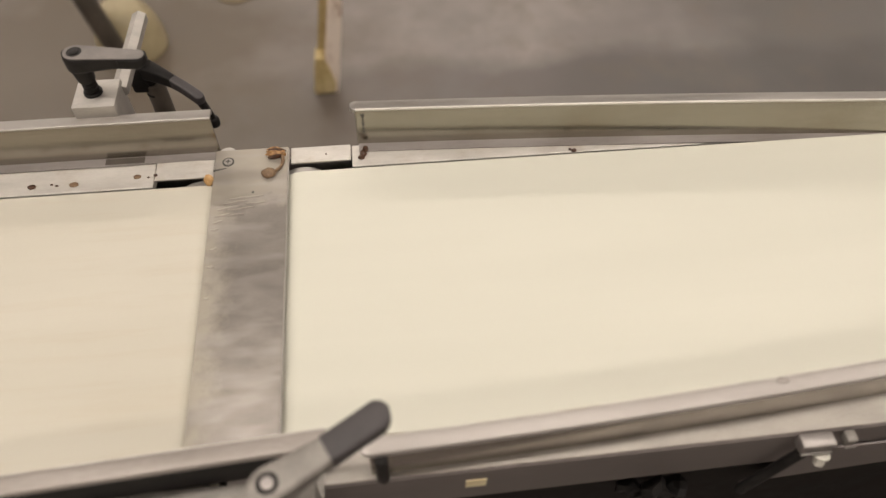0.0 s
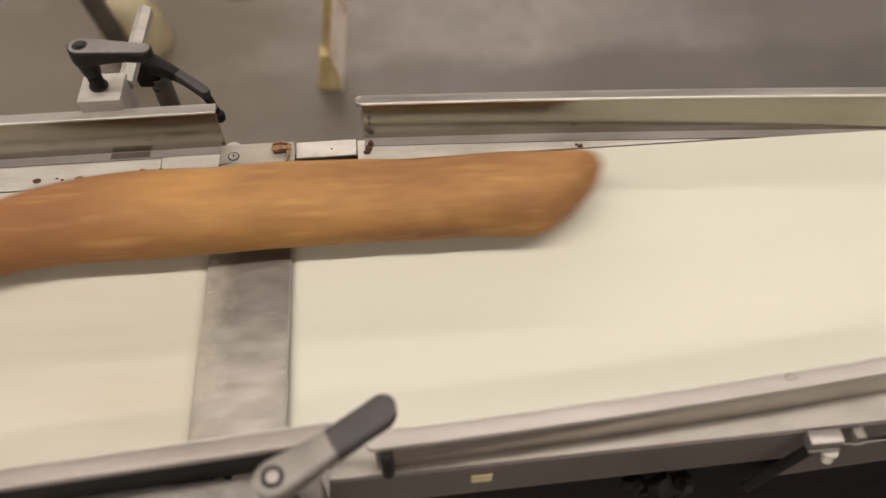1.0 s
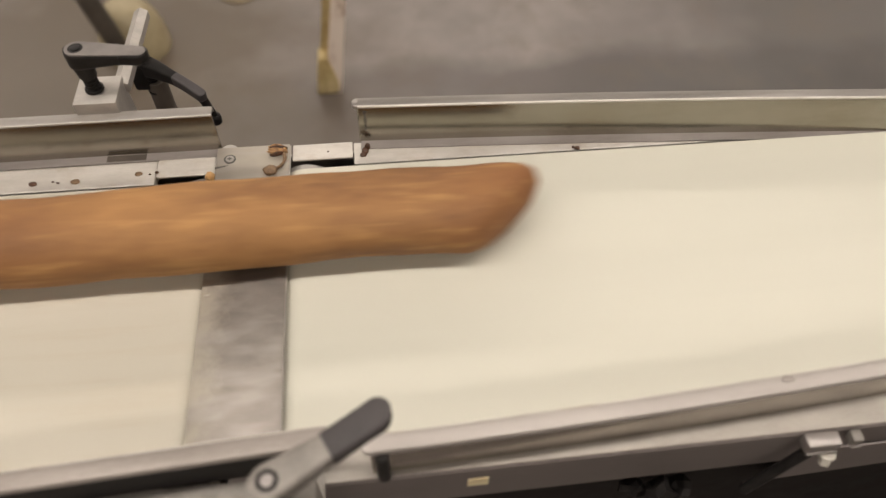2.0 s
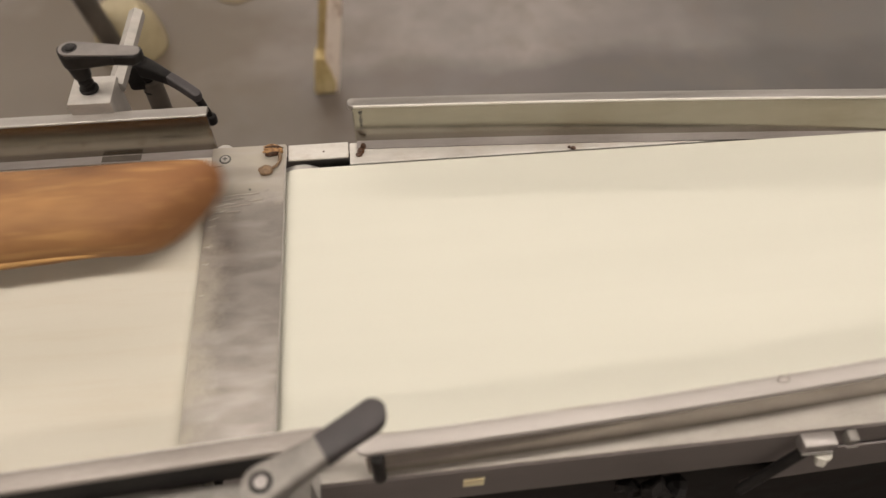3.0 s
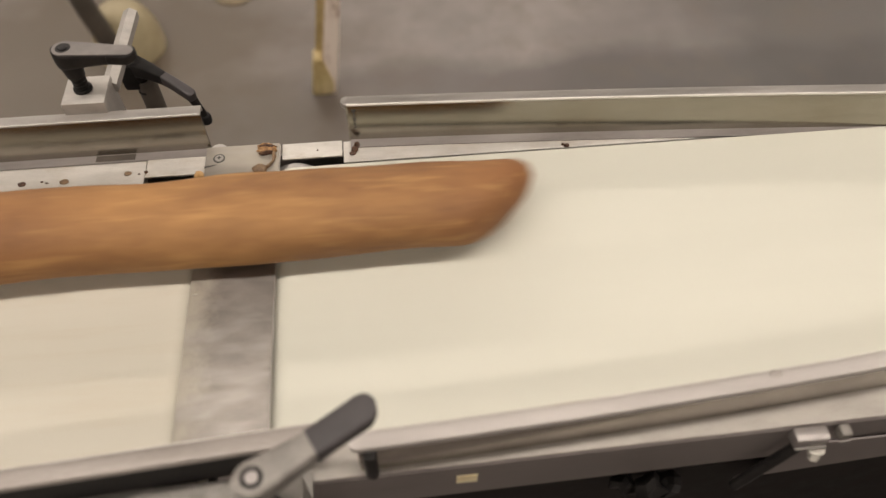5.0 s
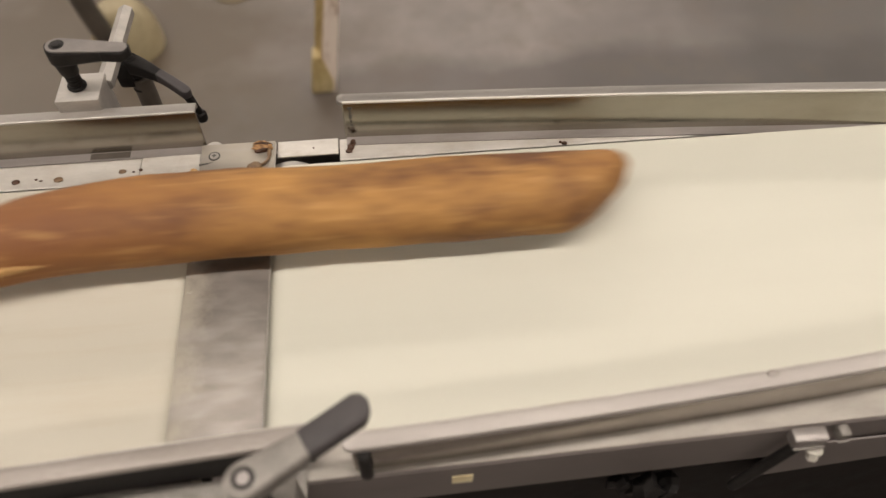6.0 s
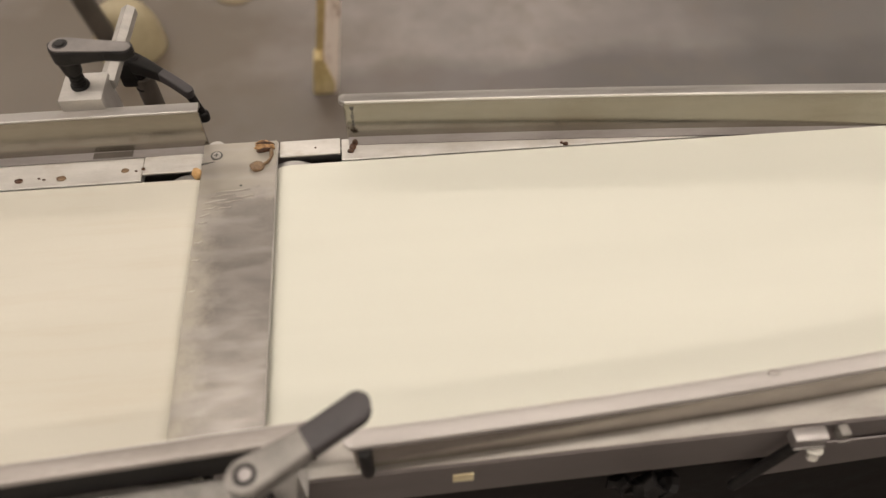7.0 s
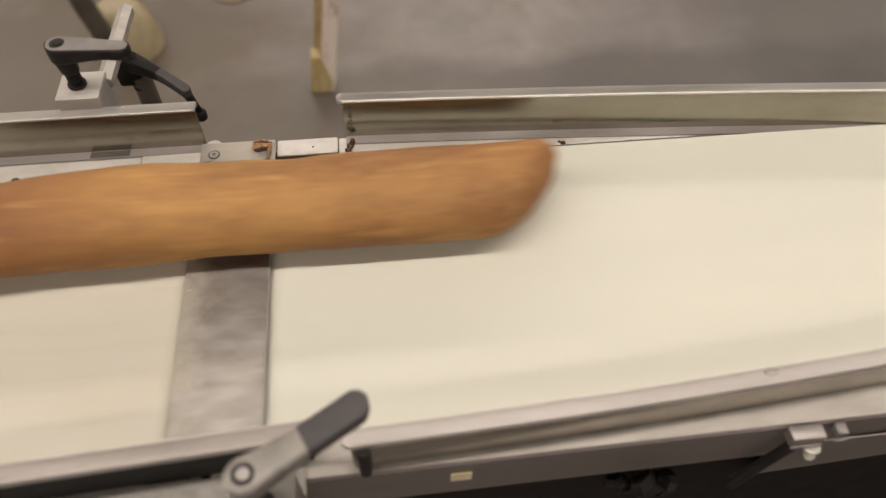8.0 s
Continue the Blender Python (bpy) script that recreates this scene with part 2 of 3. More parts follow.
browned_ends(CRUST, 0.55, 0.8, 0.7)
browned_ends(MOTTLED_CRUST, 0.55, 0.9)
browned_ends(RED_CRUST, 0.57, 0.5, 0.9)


def blotches(m, scale, stretch, low, high, amount, colour, turn=0.0, detail=6.0):
    """Faint grime over the base colour, in patches or streaks."""
    nt = m.node_tree
    link = nt.links.new
    bsdf = nt.nodes["Principled BSDF"]
    base = bsdf.inputs["Base Color"].links[0].from_socket
    tc = nt.nodes.new("ShaderNodeTexCoord")
    mp = nt.nodes.new("ShaderNodeMapping")
    mp.inputs["Scale"].default_value = stretch
    mp.inputs["Rotation"].default_value = (0, 0, radians(turn))
    link(tc.outputs["Object"], mp.inputs["Vector"])
    tex = nt.nodes.new("ShaderNodeTexNoise")
    tex.inputs["Scale"].default_value = scale
    tex.inputs["Detail"].default_value = detail
    tex.inputs["Roughness"].default_value = 0.65 if detail > 4 else 0.5
    link(mp.outputs[0], tex.inputs["Vector"])
    rng = nt.nodes.new("ShaderNodeMapRange")
    rng.inputs["From Min"].default_value, rng.inputs["From Max"].default_value = low, high
    rng.inputs["To Min"].default_value, rng.inputs["To Max"].default_value = 0.0, amount
    link(tex.outputs["Fac"], rng.inputs["Value"])
    mix = nt.nodes.new("ShaderNodeMix")
    mix.data_type = "RGBA"
    link(rng.outputs["Result"], mix.inputs["Factor"])
    link(base, mix.inputs["A"])
    mix.inputs["B"].default_value = colour
    link(mix.outputs["Result"], bsdf.inputs["Base Color"])


blotches(OLD_BELT, 40, (0.12, 1.6, 1), 0.52, 0.72, 0.14, srgb(168, 140, 100))
blotches(STRIP, 45, (0.7, 1, 1), 0.50, 0.68, 0.3, srgb(158, 140, 116))
blotches(FLOOR, 5, (1, 1, 1), 0.50, 0.70, 0.45, (0.098, 0.072, 0.048, 1))
blotches(PLATE, 34, (0.55, 1.9, 1), 0.46, 0.66, 0.7, (0.40, 0.368, 0.338, 1), -32, 2.5)
blotches(PLATE, 20, (0.6, 1.5, 1), 0.50, 0.68, 0.45, (0.16, 0.143, 0.135, 1), -28, 2.5)
blotches(STEEL, 14, (0.5, 1, 1), 0.48, 0.70, 0.35, srgb(120, 106, 82))
blotches(FLANGE, 26, (0.4, 1, 1), 0.52, 0.70, 0.35, srgb(122, 112, 98))
blotches(DULL_STEEL, 22, (0.5, 1, 1), 0.52, 0.70, 0.3, srgb(142, 128, 108))
CRUMB = material("pale_crumb", srgb(128, 92, 50), srgb(190, 148, 92), (0.6, 0.8), 0, 40, (0.3, 1, 1), 200, 0.4)
SCRAP = material("baked_scrap", srgb(88, 56, 30), srgb(192, 150, 100), (0.45, 0.7), 0, 260, (1, 1, 1), 900, 0.5)
LUMP = material("grease_brown", srgb(92, 72, 52), srgb(138, 112, 84), (0.45, 0.65), 0, 220, (1, 1, 1), 900, 0.4)
BEAD = material("dough_pale", srgb(182, 138, 84), srgb(212, 176, 124), (0.5, 0.7), 0, 120, (1, 1, 1), 600, 0.3)
STAIN = material("dark_grease", srgb(40, 24, 14), srgb(92, 58, 34), (0.4, 0.6), 0, 300, (1, 1, 1), 900, 0.4)
RUST = material("rusty_cream_paint", srgb(150, 112, 80), srgb(236, 222, 208), (0.4, 0.7), 0.1, 14, (1, 1, 0.4), 90, 0.25, spread=(0.32, 0.50))
OCHRE = material("ochre_grime", srgb(150, 128, 80), srgb(214, 196, 148), (0.5, 0.7), 0, 16, (1, 1, 0.5), 90, 0.3)
CREAM = material("cream_enamel", srgb(148, 136, 106), srgb(178, 164, 132), (0.4, 0.6), 0, 12, (1, 1, 1), 80, 0.1)
PALE_TAN = material("dull_pale_tan", srgb(112, 98, 74), srgb(136, 120, 94), (0.5, 0.7), 0, 12, (1, 1, 1), 80, 0.1)
POST = material("grey_post_paint", srgb(70, 64, 58), srgb(92, 84, 76), (0.4, 0.6), 0.2, 12, (1, 1, 1), 80, 0.1)
YELLOW = material("yellow_label", srgb(226, 208, 160), srgb(244, 232, 198), (0.4, 0.5), 0, 80, (1, 1, 1), 300, 0.05)
WHITE_BOLT = material("bright_zinc", (0.55, 0.52, 0.46, 1), (0.7, 0.67, 0.6, 1), (0.5, 0.62), 0.2, 80, (1, 1, 1), 300, 0.1)
INK = material("etched_ink", (0.05, 0.047, 0.043, 1), (0.10, 0.094, 0.086, 1), (0.5, 0.6), 0, 80, (1, 1, 1), 300, 0.05)
GLOW = glowing("tube_glow", LAMP_COLOUR, 6.0)


# ---- mesh helpers ----
def part(name, bm, mat, parent=None, label="", smooth=False):
    """Links a bmesh as one mesh object under a thing or part."""
    me = bpy.data.meshes.new(name)
    bmesh.ops.recalc_face_normals(bm, faces=bm.faces)
    bm.to_mesh(me)
    bm.free()
    me.materials.append(mat)
    if smooth:
        me.polygons.foreach_set("use_smooth", [True] * len(me.polygons))
        if smooth != "all":
            me.set_sharp_from_angle(angle=radians(38))
    ob = new(name, me)
    ob.parent = parent
    if label:
        tagged(ob, label)
    return ob


def thing(name, m, label, category, group="", kind=""):
    ob = new(name)
    ob.matrix_basis = m
    ob.empty_display_size = 0.05
    return tagged(ob, label, category, group, kind)


def box(bm, x0, x1, y0, y1, z0, z1, bevel=0.0, segments=2):
    r = bmesh.ops.create_cube(bm, size=1.0)
    for v in r["verts"]:
        v.co = Vector(((x0 + x1) / 2 + v.co.x * (x1 - x0), (y0 + y1) / 2 + v.co.y * (y1 - y0), (z0 + z1) / 2 + v.co.z * (z1 - z0)))
    if bevel:
        edges = list({e for v in r["verts"] for e in v.link_edges})
        bmesh.ops.bevel(bm, geom=edges, offset=bevel, segments=segments, affect="EDGES", profile=0.5)
    return bm


def boxed(*a, **k):
    return box(bmesh.new(), *a, **k)


def tube(bm, a, b, r0, r1=None, sides=24, bevel=0.0):
    """A capped round bar from a to b."""
    a, b = Vector(a), Vector(b)
    r1 = r0 if r1 is None else r1
    turn = (b - a).to_track_quat("Z", "Y").to_matrix().to_4x4()
    m = Matrix.Translation((a + b) / 2) @ turn
    r = bmesh.ops.create_cone(bm, cap_ends=True, segments=sides, radius1=r0, radius2=r1, depth=(b - a).length, matrix=m)
    if bevel:
        caps = {e for v in r["verts"] for f in v.link_faces if len(f.verts) == sides for e in f.edges}
        bmesh.ops.bevel(bm, geom=list(caps), offset=bevel, segments=3, affect="EDGES", profile=0.5)
    return bm


def profile(points, length, skew=0.0, bow=0.0):
    """A closed y-z outline drawn along x, from 0 to length; skew shifts y with x, bow with its square."""
    bm = bmesh.new()
    steps = 18 if bow else 1
    cuts = [[bm.verts.new((x, y + skew * x + bow * x * x, z)) for y, z in points] for x in (length * i / steps for i in range(steps + 1))]
    n = len(points)
    for a, b in zip(cuts, cuts[1:]):
        for i in range(n):
            bm.faces.new((a[i], a[(i + 1) % n], b[(i + 1) % n], b[i]))
    bm.faces.new(cuts[0][::-1])
    bm.faces.new(cuts[-1])
    return bm


def loft(rings, closed=True):
    """Skins rings of equal count; the ends are capped."""
    bm = bmesh.new()
    vs = [[bm.verts.new(p) for p in ring] for ring in rings]
    n = len(rings[0])
    for a, b in zip(vs, vs[1:]):
        for i in range(n):
            bm.faces.new((a[i], a[(i + 1) % n], b[(i + 1) % n], b[i]))
    if closed:
        bm.faces.new(vs[0][::-1])
        bm.faces.new(vs[-1])
    return bm


def lump(sx, sy, sz, seed, rough=0.25, cuts=2):
    """A small uneven crumb resting on its own base plane."""
    bm = bmesh.new()
    bmesh.ops.create_icosphere(bm, subdivisions=cuts, radius=1.0)
    for v in bm.verts:
        k = 1 + rough * noise.noise(v.co * 1.7 + Vector((seed * 3.1, seed, 0)))
        v.co = Vector((v.co.x * sx * k, v.co.y * sy * k, max(v.co.z * k, -0.5) * sz + 0.5 * sz))
    return bm


# ---- room ----
def room():
    tagged(part("floor", boxed(-9, 9, -5, 5, -0.1, 0), FLOOR), "worn grey coated concrete factory floor, brownish stains and painted shade", "floor", kind="structure")
    # Ceiling and walls are unseen, added to bounce and reflect light.
    tagged(part("ceiling", boxed(-9, 9, -5, 5, 3.6, 3.7), CEILING), "plain pale unseen ceiling added for bounce light", "ceiling", kind="structure")
    for n, a in (("wall_north", (-9, 9, 5, 5.15, 0, 3.6)), ("wall_south", (-9, 9, -5.15, -5, 0, 3.6)),
                 ("wall_east", (9, 9.15, -5, 5, 0, 3.6)), ("wall_west", (-9.15, -9, -5, 5, 0, 3.6))):
        tagged(part(n, boxed(*a), WALL), "plain pale unseen wall added for bounce light", "wall", kind="structure")


LAMP_ROWS = ((-3.1, 88.0), (-0.20, 148.0), (4.4, 238.0))


def ceiling_lights():
    """Three continuous rows of tube fittings along the hall; one lamp a row."""
    for y, watts in LAMP_ROWS:
        for i in range(8):
            t = thing("ceiling_light", pose(-5.6 + 1.6 * i, y, 3.6), "long white fluorescent ceiling light, switched on", "ceiling light", "ceiling lights of the hall")
            part("housing", boxed(-0.78, 0.78, -0.12, 0.12, -0.06, 0, bevel=0.006), CEILING, t)
            part("diffuser", boxed(-0.76, 0.76, -0.09, 0.09, -0.075, -0.062, bevel=0.004), GLOW, t, "glowing milky diffuser")
        data = bpy.data.lights.new("tube_row", "AREA")
        data.shape, data.size, data.size_y = "RECTANGLE", 12.6, 0.12
        data.energy, data.color = watts, LAMP_COLOUR
        lamp = new("tube_row_lamp", data)
        lamp.matrix_basis = pose(0, y, 3.51)


# ---- conveyors ----
TOP = 0.900


def belt_loop(x0, x1, y0, y1, r):
    """A belt round two end rollers, 2.5 mm thick, running along x."""
    zc = TOP - r
    out, inn = [], []
    for radius, ring in ((r, out), (r - 0.0025, inn)):
        for i in range(13):
            a = math.pi / 2 - math.pi * i / 12
            ring.append((x1 - r + radius * math.cos(a), zc + radius * math.sin(a)))
        for i in range(13):
            a = -math.pi / 2 - math.pi * i / 12
            ring.append((x0 + r + radius * math.cos(a), zc + radius * math.sin(a)))
    bm = bmesh.new()
    n = len(out)
    grid = [[bm.verts.new((x, y, z)) for x, z in ring] for ring, y in ((out, y0), (out, y1), (inn, y1), (inn, y0))]
    for k in range(4):
        a, b = grid[k], grid[(k + 1) % 4]
        for i in range(n):
            bm.faces.new((a[i], a[(i + 1) % n], b[(i + 1) % n], b[i]))
    return bm


def conveyor(x0, x1, back, front, belt_mat, label, strip, lips, splay=()):
    """A belt conveyor on side frames and legs. back: the belt's far edge. strip: the bed strip along that edge, lips: end lips of the frame.
    splay: length and slope of an end section of the near frame that stands slightly askew."""
    t = thing("belt_conveyor", pose((x0 + x1) / 2, 0, 0), label, "conveyor")
    cx = (x0 + x1) / 2
    R = 0.030
    part("belt", shifted(belt_loop(x0, x1, front, back, R), cx), belt_mat, t, "cream rubber conveyor belt", smooth=True)
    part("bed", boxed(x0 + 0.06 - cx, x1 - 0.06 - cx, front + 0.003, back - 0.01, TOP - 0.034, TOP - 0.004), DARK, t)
    for x in (x0 + R, x1 - R):
        part("end_roller", tube(bmesh.new(), (x - cx, front + 0.001, TOP - R), (x - cx, back + 0.0095, TOP - R), R - 0.0028, sides=32, bevel=0.002), ROLLER, t, smooth=True)
    part("back_frame", boxed(x0 - cx, x1 - cx, -0.003, 0.0008, 0.80, TOP - 0.0125, bevel=0.001), FRAME_STEEL, t, "grey steel side frame")
    web = [(-0.003, 0.834), (-0.003, 0.893), (-0.001, 0.8955), (0.016, 0.8955), (0.016, 0.8925), (0.0, 0.8925), (0.0, 0.834)]
    cap = [(-0.0015, 0.8957), (-0.0015, 0.8966), (front + 0.3315, 0.8966), (front + 0.3315, 0.8957)]
    for a, b, y, slope in ((x0, x0 + splay[0], -0.3350, splay[1]), (x0 + splay[0], x1, -0.3350 + splay[0] * splay[1], 0.0)) if splay else ((x0, x1, -0.333, 0.0),):
        # The upright faces get a darker colour than the tops.
        for name, outline, mat, words in (("front_frame", web, FRAME_FACE, "dark grey steel side frame"), ("frame_cap", cap, CAP_STEEL, "pale top of the side frame")):
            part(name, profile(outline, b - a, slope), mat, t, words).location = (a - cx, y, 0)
    part("bed_strip", boxed(strip[0] - cx, strip[1] - cx, back + 0.0045, 0.0012, TOP - 0.012, TOP - 0.0025, bevel=0.0008), STRIP, t, "scuffed pale steel strip")
    part("frame_lip", boxed(lips[0] - cx, lips[1] - cx, lips[2], 0.0015, TOP - 0.0035, TOP - 0.0008, bevel=0.0008), STRIP, t, "pale steel end lip")
    # Added pan, and a near-black panel standing in for shade below the frame.
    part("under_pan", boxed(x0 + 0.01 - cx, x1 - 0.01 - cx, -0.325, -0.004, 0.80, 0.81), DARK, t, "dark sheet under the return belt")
    part("skirt", boxed(x0 + 0.03 - cx, x1 - 0.03 - cx, -0.322, -0.317, 0.40, 0.834), DARK, t, "black panel painting the shade under the frame")
    for x in (x0 + 0.9, x1 - 0.9):
        for y in (-0.31, -0.012):
            part("leg", boxed(x - 0.025 - cx, x + 0.025 - cx, y - 0.022, y + 0.022, 0.0, 0.80, bevel=0.003), FRAME_STEEL, t)
    return t


def shifted(bm, cx):
    bmesh.ops.translate(bm, verts=bm.verts, vec=(-cx, 0, 0))
    return bm


def conveyors():
    conveyor(-0.016, 6.6, -0.0315, -0.302, BELT, "long belt conveyor with a plain cream belt and steel side frames", (0.061, 6.58), (0.0015, 0.060, -0.019), (0.62, 0.0175))
    conveyor(-6.6, -0.052, -0.0415, -0.326, OLD_BELT, "long belt conveyor with a slightly stained cream belt", (-6.58, -0.128), (-0.127, -0.0715, -0.030))


def transfer_plate():
    t = thing("transfer_plate", pose(-0.035, -0.15, TOP), "worn smeared steel transfer plate bridging two conveyor belts", "metal plate")
    part("plate", boxed(-0.0355, 0.0345, -0.175, 0.150, 0.0, 0.003, bevel=0.0008), PLATE, t, smooth=True)
    # Highlight of the plate's bevel, painted as a thin brighter bar.
    part("edge", boxed(0.0346, 0.0356, -0.172, 0.147, 0.0004, 0.0036, bevel=0.0003), DULL_STEEL, t, "thin bright bar painting the edge highlight")
    part("tab", tube(bmesh.new(), (-0.024, 0.146, 0.0), (-0.024, 0.146, 0.0025), 0.0085, bevel=0.0006), DULL_STEEL, t, smooth=True)
    s = part("screw", tube(bmesh.new(), (-0.0225, 0.134, 0.003), (-0.0225, 0.134, 0.0042), 0.0045, 0.0038), DULL_STEEL, t, "countersunk cross-head screw", smooth=True)
    part("screw_rim", tube(bmesh.new(), (-0.0225, 0.134, 0.0028), (-0.0225, 0.134, 0.0034), 0.0056, sides=28), INK, t, "dark countersunk rim", smooth=True)
    part("notch", loft([[(-0.0358, 0.1225, z), (-0.0235, 0.1262, z), (-0.0358, 0.1248, z)] for z in (0.0026, 0.0034)]), INK, t, "thin dark notch in the edge")
    for w, h in ((0.0022, 0.0005), (0.0005, 0.0022)):
        part("slot", boxed(-0.0225 - w, -0.0225 + w, 0.134 - h, 0.134 + h, 0.0041, 0.0044), INK, s)
    for x, y, w, d, turn in ((-0.004, 0.0885, 0.016, 0.0005, 5), (-0.013, 0.0835, 0.011, 0.0004, 8), (0.006, 0.081, 0.009, 0.0003, 3), (-0.019, 0.0772, 0.010, 0.0006, 10),
                             (-0.007, 0.0755, 0.012, 0.0004, 5), (-0.024, 0.069, 0.007, 0.0005, 13), (-0.012, 0.0685, 0.008, 0.0003, 7), (-0.0275, 0.0615, 0.005, 0.0006, 16), (-0.029, 0.053, 0.004, 0.0005, 8),
                             (-0.030, 0.031, 0.004, 0.0006, 12), (-0.0305, 0.012, 0.0035, 0.0006, 6), (-0.031, -0.02, 0.003, 0.0005, 14)):
        rings = [[(u * w, (v * d + 0.0006 * math.sin(u * 4 + x * 900)) * (1 - 0.8 * abs(u)) , h) for v, h in ((-1, 0.0), (1, 0.0), (0.6, 0.0003), (-0.6, 0.0003))] for u in (-1, -0.6, -0.2, 0.2, 0.6, 1)]
        # Scratch relief in colour: pale strip as lit ridge, darker strip as shade.
        for mat, off, words in ((SCRATCH_PALE, 0.0, "scratch ridge painted pale as if lit"), (BROWN_GREY, -0.0014, "darker strip painting the shade of a scratch")):
            c = part("scratch", loft(rings), mat, t, words)
            c.matrix_basis = pose(x + 0.001 * (off < 0), y + off, 0.0030, 0, 0, turn)
    part("pin_hole", tube(bmesh.new(), (0.003, 0.094, 0.0030), (0.003, 0.094, 0.0033), 0.0011, sides=12), INK, t, "small dark hole")


# ---- guide rails ----
def guide_rail(m, length, side, skew, foot, label, face=None, flange=None, bow=0.0, w=0.0125, web=None, lip=None, inset=0.003):
    """A bent steel guide. side: 1 with the flange going +y, -1 going -y; web from 3 mm over the frame to the top."""
    t = thing("guide_rail", m, label, "guide rail")
    top, low = 0.0465, 0.0

    def strip(name, pts, mat, words):
        return part(name, profile([(y * side, z) for y, z in pts], length, skew, bow), mat, t, words, smooth=True)
    strip("web", [(0, low), (0, top - 0.002), (0.0008, top - 0.0006), (0.002, top - 0.0006), (0.002, low)], web or STEEL, "smooth reflecting steel web")
    strip("flange", [(0.0008, top - 0.0005), (0.002, top), (w - 0.0008, top), (w, top - 0.0008), (w, top - 0.006), (w - 0.002, top - 0.006), (w - 0.002, top - 0.0025), (0.0021, top - 0.0025), (0.0021, top - 0.0005)],
          flange or FLANGE, "dull bent flange")
    # The default pale colour paints a highlight along this edge.
    strip("lip", [(-0.0005, top - 0.0016), (0.0012, top + 0.0005), (0.0004, top + 0.0005), (-0.0005, top - 0.0002)], lip or STRIP, "thin lip along the flange edge")
    if face:
        # Given black, this face holds the shade under the flange as colour.
        strip("outer_face", [(w - inset - 0.0012, low), (w - inset, low), (w - inset, top - 0.0027), (w - inset - 0.0012, top - 0.0027)], face, "outer face, painted dark for shade on one rail")
    if foot:
        strip("foot", [(0.0, low), (-foot, low), (-foot, low + 0.0012), (0.0, low + 0.0012)], FRAME_STEEL, "thin grey foot strip")
    return t


def guide_rails():
    a = guide_rail(pose(0.0685, 0.002, TOP - 0.0022), 0.72, 1, -0.040, 0.0105, "straight brushed steel guide rail beside a cream belt", bow=-0.036)
    part("rounded_end", tube(bmesh.new(), (0.0005, 0.0066, 0.0408), (0.0005, 0.0066, 0.0464), 0.0062, bevel=0.0012), FLANGE, a, "rounded end of the flange", smooth=True)
    part("edge_fold", tube(bmesh.new(), (0.0, 0.0008, 0.0), (0.0, 0.0008, 0.044), 0.0011, sides=12), STEEL, a, "folded upright edge of the web", smooth=True)
    for z, w, h in ((0.0400, 0.0042, 0.0007), (0.0375, 0.0028, 0.0005), (0.0335, 0.0016, 0.0010), (0.0300, 0.0040, 0.0005), (0.0270, 0.0030, 0.0006), (0.0225, 0.0018, 0.0012), (0.0180, 0.0026, 0.0005)):
        part("mark", boxed(0.0062 - w / 2, 0.0062 + w / 2, -0.0011, -0.0003, z - h, z + h), INK, a, "small dark stamped bar")
    b = guide_rail(pose(-1.0, 0.002, TOP - 0.0015), 0.933, 1, 0.0, 0.010, "brushed steel guide rail with a light top flange", web=FACE, lip=FLANGE)
    # Flat dark strip lying on the foot; nothing is cut in.
    part("slot", boxed(1.0 - 0.176, 1.0 - 0.139, -0.0085, -0.001, 0.0012, 0.0016), POST, b, "flat dark strip on the foot")
    c = guide_rail(pose(0.067, -0.3210, TOP - 0.0035), 0.70, -1, 0.040, 0, "brushed steel guide rail at the operator side", OUTER_FACE, PALE_FLANGE, bow=0.060, inset=0.0022)
    # The black face here is the shade below the flange, painted on.
    guide_rail(pose(-0.8, -0.3612, TOP - 0.0035), 0.838, -1, 0.0600, 0, "darker brushed steel guide rail at the operator side", BLACK, BROWN_GREY, w=0.0138)
    part("end_post", tube(bmesh.new(), (0.008, -0.0135, 0.0), (0.008, -0.0135, 0.040), 0.0048, bevel=0.001), BLACK, c, "black end post", smooth=True)
    part("rounded_end", tube(bmesh.new(), (0.0, -0.0062, 0.0405), (0.0, -0.0062, 0.0462), 0.0062, bevel=0.0015), PALE_FLANGE, c, "rounded end of the flange", smooth=True)


